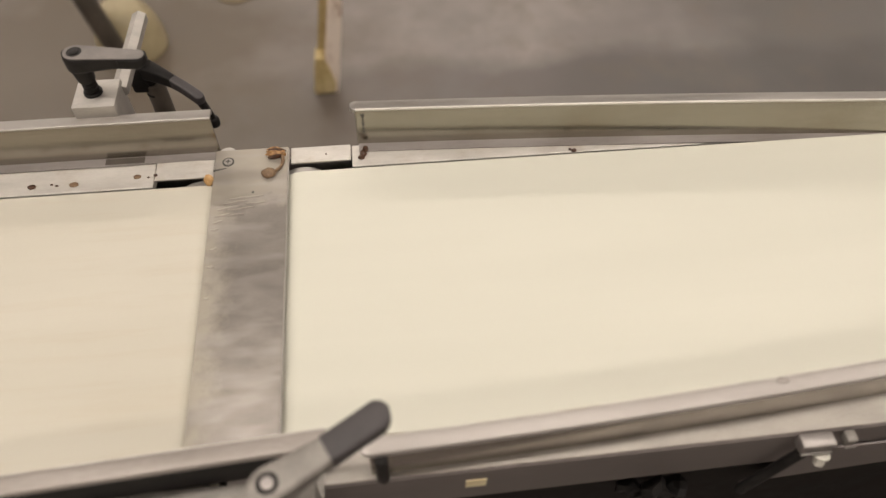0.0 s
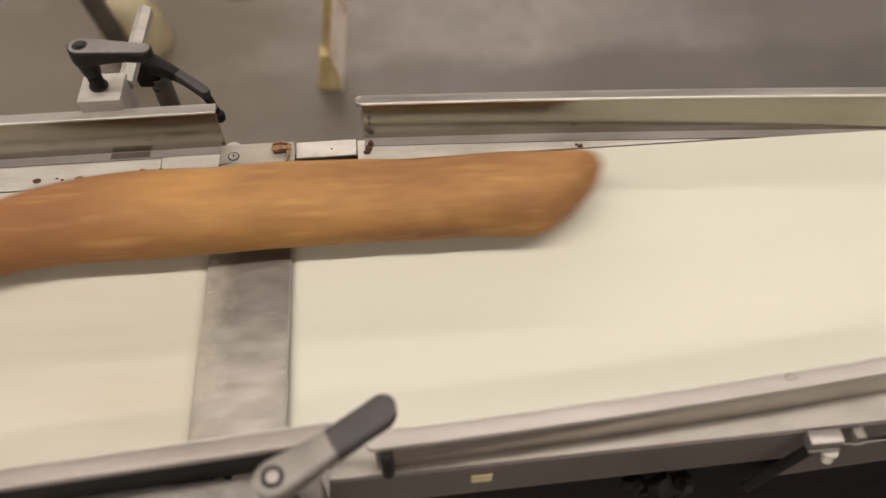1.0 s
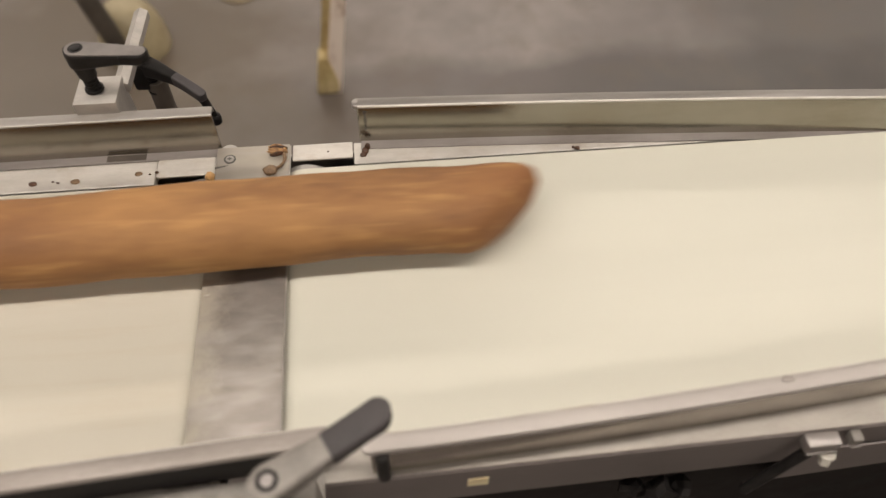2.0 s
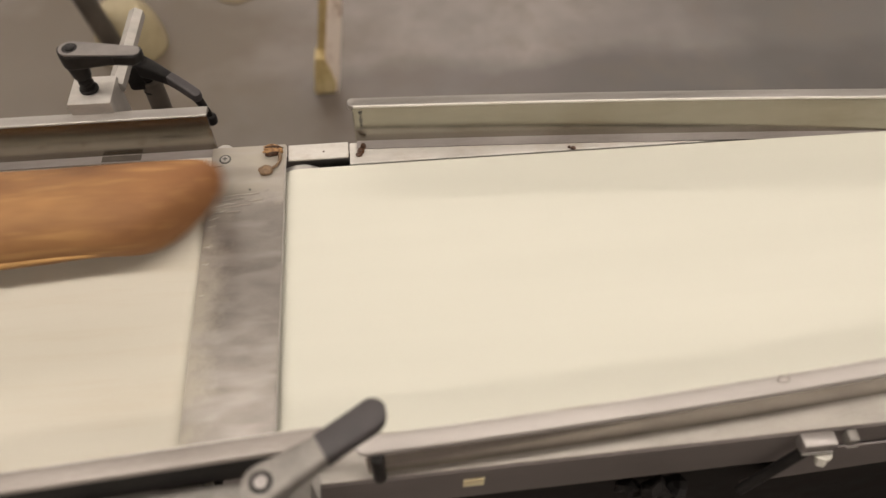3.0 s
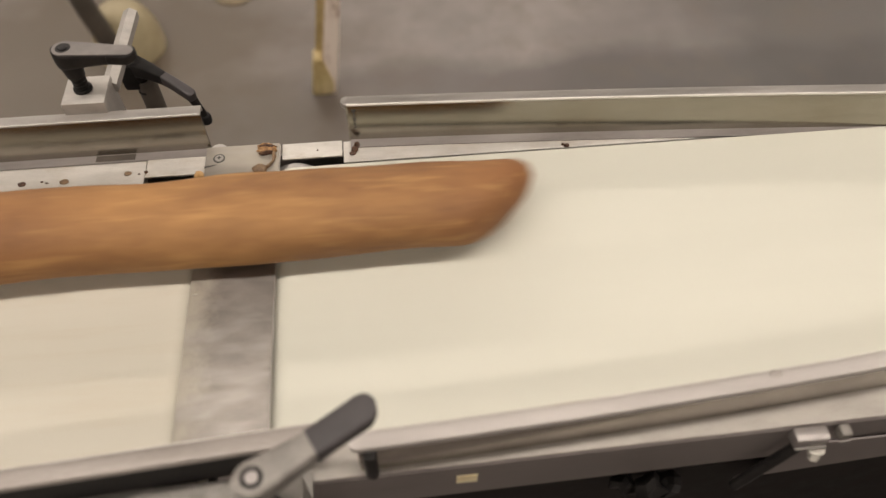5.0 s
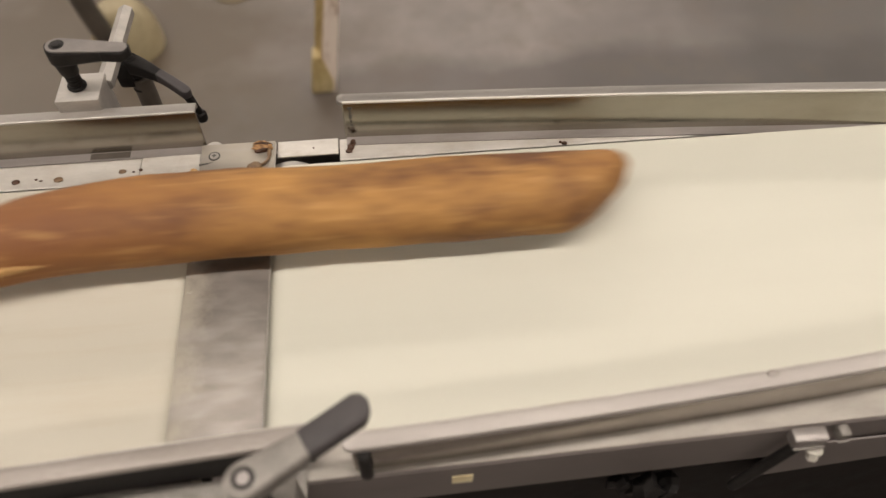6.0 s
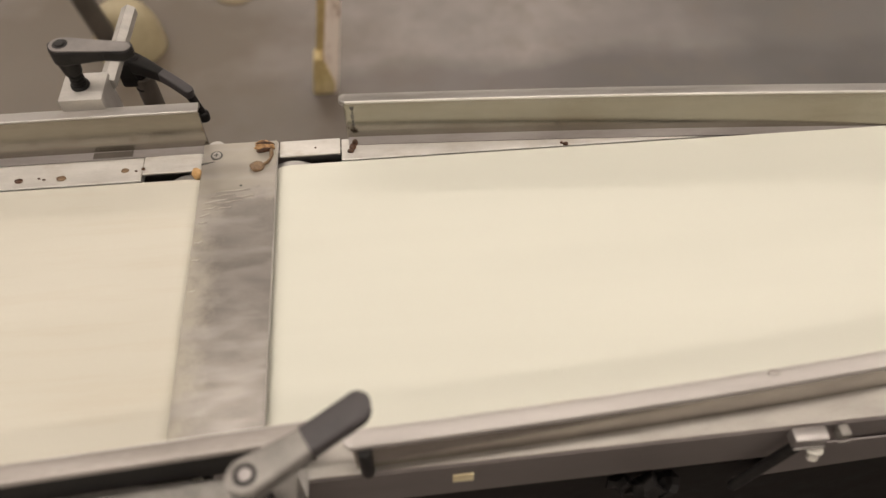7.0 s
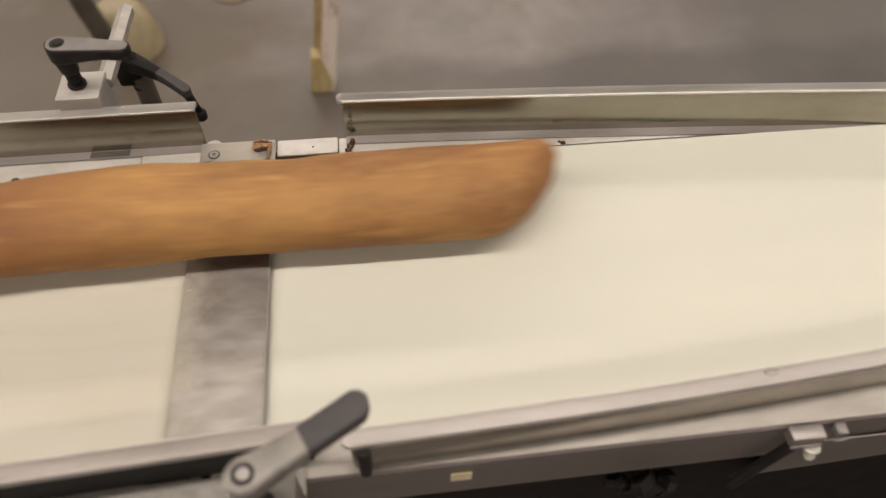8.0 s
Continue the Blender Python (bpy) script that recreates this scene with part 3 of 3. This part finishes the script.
# ---- clamps ----
def lever(t, hub, way, length, arm_mat, grip_mat, rise=0.0, split=0.45, width=0.0085, deep=0.021, radius=0.0112, fat=1.05, cap=None, worn=None):
    """An adjustable clamping lever: hub, stud, and a flat-topped arm that is deepest at the hub and ends in a grip. way: degrees in plan."""
    hx, hy, hz, base = hub
    part("lever_hub", tube(bmesh.new(), (hx, hy, hz - deep), (hx, hy, hz - 0.008), 0.0078, radius * 0.96, bevel=0.001), arm_mat, t, "tapered lever hub", smooth=True)
    part("stud", tube(bmesh.new(), (hx, hy, base), (hx, hy, hz - deep + 0.002), 0.0055, bevel=0.0008), BLACK, t, "threaded black stud", smooth=True)
    for k in range(3):
        part("collar", tube(bmesh.new(), (hx, hy, base + 0.004 + 0.0036 * k), (hx, hy, base + 0.0062 + 0.0036 * k), 0.0066, bevel=0.0006), BLACK, t, smooth=True)
    part("washer", tube(bmesh.new(), (hx, hy, base), (hx, hy, base + 0.003), 0.0085, bevel=0.0006), BLACK, t, smooth=True)
    d = Vector((math.cos(radians(way)), math.sin(radians(way)), 0))
    side = Vector((-d.y, d.x, 0))

    def bar(s0, s1, n, fat):
        rings = []
        for i in range(n + 1):
            s = s0 + (s1 - s0) * (0.5 - 0.5 * math.cos(math.pi * i / n))
            f = max(0.0, s / length)
            w = radius + (width - radius) * min(1.0, f * 2.2) + 0.0008 * f
            if s < 0:
                w = math.sqrt(max(1e-8, radius ** 2 - s ** 2))
            tail = length - s
            if tail < width:
                w *= math.sqrt(max(0.02, 1 - (1 - tail / width) ** 2))
            w *= fat
            up = hz + rise * f * f + (fat - 1) * 0.004
            low = up - (0.0175 - 0.0062 * min(1.0, f * 1.6)) * (fat if tail > width else fat * (0.7 + 0.3 * tail / width))
            mid, half = (up + low) / 2, (up - low) / 2
            rings.append([Vector((hx, hy, 0)) + d * s + side * (w * math.copysign(abs(math.cos(a)) ** 0.38, math.cos(a))) + Vector((0, 0, mid + half * math.copysign(abs(math.sin(a)) ** 0.38, math.sin(a))))
                          for a in (2 * math.pi * (j + 0.5) / 24 for j in range(24))])
        return loft(rings)
    arm = part("lever_arm", bar(-radius * 0.999, length * split, 18, 1.0), arm_mat, t, smooth=True)
    part("ring_recess", tube(bmesh.new(), (hx, hy, hz - 0.001), (hx, hy, hz + 0.0004), 0.0066, sides=28), BLACK, arm, "dark recess round the cap screw", smooth=True)
    part("cap_screw", tube(bmesh.new(), (hx, hy, hz - 0.001), (hx, hy, hz + 0.0013), 0.0040, bevel=0.0006), cap or arm_mat, arm, smooth=True)
    # Lit top of a dark arm, painted as a paler inlay.
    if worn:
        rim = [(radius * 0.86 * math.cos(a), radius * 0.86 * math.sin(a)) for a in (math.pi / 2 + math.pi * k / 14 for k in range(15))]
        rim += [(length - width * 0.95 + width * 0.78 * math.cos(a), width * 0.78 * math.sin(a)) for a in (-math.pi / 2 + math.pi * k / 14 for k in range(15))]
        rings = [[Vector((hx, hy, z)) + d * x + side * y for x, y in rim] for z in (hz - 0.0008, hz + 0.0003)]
        part("top_face", loft(rings), worn, arm, "flat top face painted grey as if lit")
    part("grip", bar(length * split + 0.0003, length, 24, fat), grip_mat, t, "rounded plastic grip", smooth=True)


def rounded_plate(x0, x1, y0, y1, z0, z1, r):
    """A flat plate whose far low-x corner is rounded."""
    pts = [(x0, y0), (x1, y0), (x1, y1)] + [(x0 + r + r * math.cos(a), y1 - r + r * math.sin(a)) for a in (math.pi / 2 + math.pi / 2 * i / 10 for i in range(11))]
    return loft([[(x, y, z) for x, y in pts] for z in (z0, z1)])


def rail_clamps():
    t = thing("rail_clamp", pose(-0.168, 0.030, 0.90), "steel clamp block on a rod and black lever on the rail", "clamp", "rail clamps")
    part("block", boxed(-0.0215, 0.0175, -0.0185, 0.0195, 0.0, 0.058, bevel=0.0015), DULL_STEEL, t, smooth=True)
    part("rod", tube(bmesh.new(), (0.0145, 0.014, 0.047), (0.0175, 0.128, 0.047), 0.0080, sides=6, bevel=0.001), DULL_STEEL, t, "dull hexagonal steel rod")
    lever(t, (-0.004, 0.001, 0.105, 0.058), -8, 0.063, BLACK, BLACK, 0.0, 0.62, 0.0078, 0.031, fat=1.0, worn=LIT_TOP_GREY)
    t2 = thing("cross_clamp", pose(-0.155, 0.105, 0.885), "black cross clamp with a drooping lever on the rod", "clamp", "rail clamps")
    part("body", boxed(-0.009, 0.009, -0.010, 0.010, 0.012, 0.043, bevel=0.004), BLACK, t2, smooth=True)
    # Thick bar in dark paint, fills the dark column behind the rod.
    part("clamp_rod", tube(bmesh.new(), (0.012, 0.0, -0.10), (0.012, 0.0, 0.02), 0.0105, bevel=0.001), POST, t2, "thick dark upright bar", smooth=True)
    lever(t2, (0.010, -0.002, 0.046, 0.006), -33, 0.070, BLACK, PLUM_GREY, -0.016, 0.5, 0.0048, 0.022, 0.0088, fat=1.0)
    part("lever_tip", tube(bmesh.new(), (0.0630, -0.0365, 0.027), (0.0705, -0.0345, -0.006), 0.0050, 0.0036, bevel=0.002), BLACK, t2, "bent down end of the lever", smooth=True)
    part("end_knob", tube(bmesh.new(), (0.0705, -0.0345, -0.016), (0.0705, -0.0345, -0.003), 0.0060, bevel=0.0035), BLACK, t2, "small black end knob", smooth=True)
    t3 = thing("rail_clamp", pose(0.013, -0.368, 0.893), "steel clamp block with grey and black lever", "clamp", "rail clamps")
    part("block", boxed(-0.018, 0.020, -0.016, 0.018, 0.0, 0.060, bevel=0.0015), ZINC, t3, smooth=True)
    part("rod", tube(bmesh.new(), (-0.003, -0.11, 0.03), (-0.003, -0.014, 0.03), 0.0072, sides=12, bevel=0.001), FLANGE, t3, "dull steel rod", smooth=True)
    part("bracket_plate", rounded_plate(-0.225, 0.019, -0.075, 0.0385, 0.0028, 0.0055, 0.075), ZINC, t3, "flat pale steel bracket plate with a rounded corner")
    lever(t3, (-0.001, -0.0005, 0.115, 0.060), 27, 0.081, ZINC, PLUM_GREY, 0.010, 0.46, 0.0088, 0.024, 0.0122, cap=FRAME_STEEL)


# ---- front side details ----
def front_details():
    tagged(part("sticker", boxed(0.1365, 0.1525, -0.3363, -0.3350, 0.862, 0.8765), YELLOW), "small pale yellow sticker on the steel side frame", "sticker")
    t = thing("mounting_bracket", pose(0.405, -0.3312, 0.868), "steel mounting bracket bolted to the conveyor side frame", "bracket")
    part("plate", boxed(-0.013, 0.014, -0.012, 0.0, 0.0175, 0.030, bevel=0.002), FRAME_STEEL, t, smooth=True)
    part("front_lip", boxed(-0.012, 0.013, -0.0138, -0.0121, 0.0172, 0.0195, bevel=0.0006), ZINC, t, "lighter front edge strip", smooth=True)
    b = part("bolt", tube(bmesh.new(), (0.0072, -0.0165, 0.0045), (0.0072, -0.0125, 0.0125), 0.0044, sides=6), WHITE_BOLT, t, "bright hexagonal bolt")
    part("washer", tube(bmesh.new(), (0.0072, -0.0128, 0.0118), (0.0072, -0.0118, 0.0140), 0.0068, bevel=0.0006), WHITE_BOLT, b, smooth=True)
    part("tab", boxed(0.0235, 0.0325, -0.010, 0.0, 0.018, 0.029, bevel=0.002), ZINC, t, smooth=True)
    part("tab_lip", boxed(0.0245, 0.0335, -0.0115, -0.0101, 0.0172, 0.0192, bevel=0.0005), ZINC, t, "thin strip along the tab edge", smooth=True)
    gusset = [[(x, y, z) for x, z in ((-0.022, -0.080), (0.30, -0.022), (0.30, -0.002), (0.016, -0.008))] for y in (-0.0016, 0.0)]
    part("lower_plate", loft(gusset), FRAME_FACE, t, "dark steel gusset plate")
    t = thing("brace_arm", pose(0.385, -0.339, 0.84), "dark steel diagonal brace under the conveyor frame", "brace")
    part("arm", tube(bmesh.new(), (0.012, -0.002, 0.044), (-0.008, -0.002, -0.042), 0.0045, sides=10), BLACK, t, smooth=True)
    for k, (x, y, z, a, b2, c) in enumerate(((-0.085, 0.002, -0.050, 0.014, 0.010, 0.022), (-0.062, 0.006, -0.055, 0.011, 0.010, 0.016), (-0.105, 0.008, -0.045, 0.010, 0.008, 0.014))):
        part("knuckle", lump(a, b2, c, 4 + k, 0.9), BLACK, t, smooth=True)
        t.children[-1].location = (x, y, z)


# ---- bread ----
def loaf(name, length, wide, high, seed, bend, label, shear=0.62, burst=None, point_end=0.28, crust=None, slim=0.05, step=0.0):
    """A baked stick loaf along x, its leading tip at x = 0, resting on z = 0."""
    n, k = 64, 28

    def centre(f):
        return slim * wide / 2 * math.exp(-f * 2.6) + bend[0] * math.sin(math.pi * f) + bend[1] * math.sin(2 * math.pi * f) + bend[2] * (max(0.0, f - 0.74) / 0.26) ** 2

    def point(f, a, lift=0.0):
        e = min(f, 1 - f) * length
        end = 0.044
        q = 1.0 if e > end else math.sqrt(max(0.0, 1 - (1 - e / end) ** 2.2))
        nz = noise.noise(Vector((f * 9, math.cos(a) * 0.8 + seed, math.sin(a) * 0.8)))
        fine = noise.noise(Vector((f * 40, math.cos(a) * 2.5 + seed, math.sin(a) * 2.5)))
        r = (1 - slim * math.exp(-f * 2.6)) * (1 + 0.075 * nz + 0.012 * fine) * (0.98 + 0.025 * math.sin(f * 11 + seed)) * q
        if math.cos(a) < 0:
            r *= 1 + step * min(1.0, max(0.0, (f - 0.30) / 0.10)) * min(1.0, max(0.0, (0.95 - f) / 0.45))
        y = wide / 2 * r * math.copysign(abs(math.cos(a)) ** 0.9, math.cos(a)) * (1 + lift)
        s = math.sin(a)
        z = high * (0.47 + (0.53 if s > 0 else 0.50) * math.copysign(abs(s) ** (0.95 if s > 0 else 0.92), s) * (r if s > 0 else min(1.0, r * 1.05)) * (1 + lift))
        z = max(z, 0.0) if q > 0.5 else z
        lean = shear + point_end * math.exp(-f * length / 0.04)
        return Vector((-f * length + lean * y - 0.012 * math.exp(-f * length / 0.04), y + centre(f), z))
    rings = [[point(i / (n - 1) if 0 < i < n - 1 else (0.0015 if i == 0 else 0.9985), 2 * math.pi * j / k) for j in range(k)] for i in range(n)]
    t = thing(name, pose(0, 0, 0), label, "bread", "baked loaves on the conveyor")
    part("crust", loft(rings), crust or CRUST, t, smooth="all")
    for f0, f1, a0 in burst or ():
        strips = []
        for i in range(13):
            u = i / 12
            f = f0 + (f1 - f0) * u
            w = 0.16 * math.sin(math.pi * u) + 0.01
            c = [point(f, a0 - w, 0.012), point(f, a0, 0.05), point(f, a0 + w, 0.012), point(f, a0, -0.04)]
            strips.append(c)
        part("burst_seam", loft(strips), CRUMB, t, "pale torn seam along the side", smooth="all")
    return t


def crumbs():
    for x, y, sx, sy, sz, mat, seed in (
            (-0.241, -0.027, 0.004, 0.003, 0.0012, STAIN, 1), (-0.202, -0.0275, 0.0045, 0.003, 0.0012, LUMP, 2),
            (-0.223, -0.0255, 0.0015, 0.001, 0.0008, STAIN, 3), (-0.218, -0.0275, 0.0018, 0.001, 0.0008, STAIN, 4),
            (-0.144, -0.0225, 0.0038, 0.0028, 0.001, LUMP, 5), (-0.1335, -0.024, 0.0014, 0.001, 0.0008, STAIN, 6), (-0.1265, -0.0235, 0.002, 0.0018, 0.001, STAIN, 7),
            (0.281, -0.0255, 0.003, 0.002, 0.002, STAIN, 8), (0.2775, -0.0235, 0.0016, 0.0014, 0.0015, STAIN, 9), (0.148, -0.0105, 0.002, 0.0015, 0.001, STAIN, 10),
            (0.072, -0.0115, 0.0035, 0.004, 0.0025, STAIN, 11), (0.0745, -0.007, 0.003, 0.0026, 0.0042, STAIN, 12), (0.070, -0.0165, 0.0035, 0.0025, 0.002, STAIN, 13), (0.036, -0.010, 0.001, 0.001, 0.0006, STAIN, 14)):
        z = TOP - 0.0026 if not (0.0 < x < 0.06 or -0.128 < x < -0.07) else TOP - 0.0009
        c = tagged(part("crumb", lump(sx, sy, sz, seed), mat, smooth="all"), "tiny browned crumb stuck to the steel edge", "crumb", "crumbs on the frame")
        c.location = (x, y, z)
    t = thing("bread_scrap", pose(-0.0125, -0.0095, TOP + 0.0030), "golden brown flaky scrap of crust on the steel plate", "crust scrap")
    for k, (y, half, mat) in enumerate(((0.0052, 0.0078, SCRAP), (0.0026, 0.0088, STAIN), (0.0006, 0.0092, SCRAP), (-0.0022, 0.0086, SCRAP), (-0.0046, 0.0068, STAIN))):
        part("flake", lump(half, 0.0016, 0.0030 + 0.0006 * (k % 2), 21 + k, 0.5, 3), mat, t, smooth="all").matrix_basis = pose(0.0012 * (k % 2), y, 0, 0, 0, -6 + 3 * k)
    path = [(0.0068, -0.004), (0.0076, -0.010), (0.0066, -0.016), (0.0032, -0.021), (-0.0012, -0.0245)]
    rings = []
    for k, (x, y) in enumerate(path):
        r = 0.0017 + 0.0004 * math.sin(k * 2.3)
        rings.append([(x + r * math.cos(a), y, 0.0016 + r * math.sin(a)) for a in (2 * math.pi * q / 12 for q in range(12))])
    part("strand", loft(rings), LUMP, t, "curved browned strand", smooth="all")
    t = tagged(part("grease_lump", lump(0.0066, 0.0060, 0.0034, 24, 0.2, 3), LUMP, smooth="all"), "dull brown greasy lump on the steel plate", "grease")
    t.location = (-0.0180, -0.0345, TOP + 0.0028)
    t = tagged(part("dough_smear", lump(0.0048, 0.0028, 0.0004, 33, 0.3, 3), BROWN_GREY, smooth="all"), "small dried beige smear of dough on the rail", "dough")
    t.location = (0.3705, -0.3065, TOP + 0.0432)
    t = tagged(part("dough_bead", lump(0.0045, 0.0048, 0.007, 31, 0.15, 3), BEAD, smooth="all"), "pale yellow bead of dough wedged beside the plate", "dough")
    t.location = (-0.0745, -0.0365, TOP - 0.002)


# ---- background ----
def dome(r, h):
    rings = []
    for i in range(10):
        a = math.pi / 2 * i / 9
        k = max(math.cos(a) ** 0.7, 0.02)
        rings.append([(r * k * math.cos(u), r * k * math.sin(u), h * math.sin(a)) for u in (2 * math.pi * j / 36 for j in range(36))])
    return loft(rings)


def background():
    t = thing("machine_leg", pose(-0.058, 1.103, 0), "rusty cream-painted steel leg of a machine standing on the floor", "machine leg")
    for name, x0, x1, y0, y1, mat, label in (("web", -0.026, -0.006, 0.012, 0.02, OCHRE, "ochre stained inner web"), ("flange", -0.006, 0.034, -0.02, 0.02, RUST, "pale flange with rust")):
        bm = bmesh.new()
        for k in range(12):
            box(bm, x0, x1, y0, y1, k * 0.07, (k + 1) * 0.07)
        bmesh.ops.remove_doubles(bm, verts=bm.verts, dist=1e-5)
        for v in bm.verts:
            wob = noise.noise(Vector((v.co.x * 30, 3.0, v.co.z * 9))) * 0.004
            v.co.x += 0.135 * v.co.z + wob
        part(name, bm, mat, t, label)
    rings = [[(x + 0.003 * noise.noise(Vector((k * 2.1, x * 60, y * 60))), y, z) for x, y in ((a, -0.024), (b, -0.024), (b, 0.024), (a, 0.024))]
             for k, (z, a, b) in enumerate(((0.0, -0.031, 0.022), (0.012, -0.033, 0.029), (0.040, -0.029, 0.030), (0.075, -0.024, 0.022), (0.125, -0.017, 0.008)))]
    foot = loft(rings)
    bmesh.ops.bevel(foot, geom=list(foot.edges), offset=0.004, segments=2, affect="EDGES", profile=0.5)
    part("foot", foot, OCHRE, t, "stained ochre foot", smooth=True)
    t = thing("stand_post", pose(-0.63, 1.24, 0), "dark grey painted steel stand post on the floor", "post")
    part("post", tube(bmesh.new(), (0, 0, 0), (-0.19, 0.0, 1.1), 0.0275), POST, t, smooth=True)
    t = tagged(part("upturned_bowl", dome(0.100, 0.15), CREAM, smooth=True), "round cream enamel bowl upside down on the floor", "bowl")
    t.location = (-0.630, 1.340, 0)
    # Flat disc standing for a faint pale patch of the floor.
    t = tagged(part("floor_plate", tube(bmesh.new(), (0, 0, 0), (0, 0, 0.006), 0.07, bevel=0.003, sides=40), PALE_TAN, smooth=True), "flat round pale patch on the floor", "floor cover")
    t.location = (-0.345, 1.590, 0)


room()
ceiling_lights()
conveyors()
transfer_plate()
guide_rails()
rail_clamps()
front_details()
crumbs()
background()

LOAVES = [
    # offset in seconds, speed on the first belt, sideways place of the tip, yaw, the loaf
    (0.00, 0.72, -0.112, -0.8, loaf("bread_loaf", 0.575, 0.084, 0.058, 1.0, (0.004, 0.0, -0.040), "long golden brown baked bread loaf lying on the belt", point_end=0.25)),
    (1.08, 0.72, -0.122, 0.0, loaf("bread_loaf", 0.57, 0.086, 0.060, 2.3, (0.003, 0.002, -0.006), "long red-brown baked bread loaf lying on the belt", crust=RED_CRUST)),
    (2.435, 0.76, -0.091, 2.1, loaf("bread_loaf", 0.583, 0.094, 0.064, 3.7, (0.003, 0.0, -0.018), "thick red-brown bread loaf with a torn side seam", burst=((0.12, 0.55, 0.10 + math.pi),), point_end=0.2, crust=RED_CRUST, slim=0.05, step=0.11)),
    (4.072, 0.72, -0.118, 0.0, loaf("bread_loaf", 0.57, 0.086, 0.060, 4.1, (0.003, 0.0, -0.006), "long red-brown baked bread loaf lying on the belt", crust=RED_CRUST)),
    (4.953, 0.72, -0.120, -0.4, loaf("bread_loaf", 0.58, 0.087, 0.060, 5.9, (0.004, 0.0, -0.026), "golden bread loaf with a torn seam at one end", burst=((0.80, 0.97, -0.2 + math.pi),), slim=0.13, crust=MOTTLED_CRUST)),
    (7.03, 0.71, -0.1095, 0.4, loaf("bread_loaf", 0.58, 0.094, 0.064, 6.4, (0.002, 0.0, -0.026), "thick pale golden bread loaf lying on the belt", shear=0.55, point_end=0.12)),
]
DRIFT = 0.016
# Tip of a loaf along the belts, from when the faster belt takes it over.
TAKEN = [(1.0, 0.281), (1.1, 0.365), (1.2, 0.482), (1.3, 0.684), (1.4, 0.927), (1.5, 1.18)]


def tip(t, speed, last):
    if t <= 1.0:
        return 0.281 + speed * (t - 1.0)
    for (t0, a), (t1, b) in zip(TAKEN, TAKEN[1:]):
        if t <= t1:
            return a + (b - a) * (t - t0) / (t1 - t0)
    x = 1.18 + 2.5 * (t - 1.5)
    room_left = last - 0.5
    if x <= room_left:
        return x
    return room_left + 0.5 * (1 - math.exp(-(x - room_left) / 0.5))


def motions():
    for i, (offset, speed, y, yaw, ob) in enumerate(LOAVES):
        rows = []
        for j in range(81):
            t = j * 0.1
            x = tip(t - offset, speed, 6.3 - 0.68 * i)
            side = y + DRIFT * max(-0.8, min(x - 0.281, 0.3))
            rows.append((t, pose(x, side, TOP + 0.003, 0, 0, yaw)))
        walk(ob, rows)


motions()
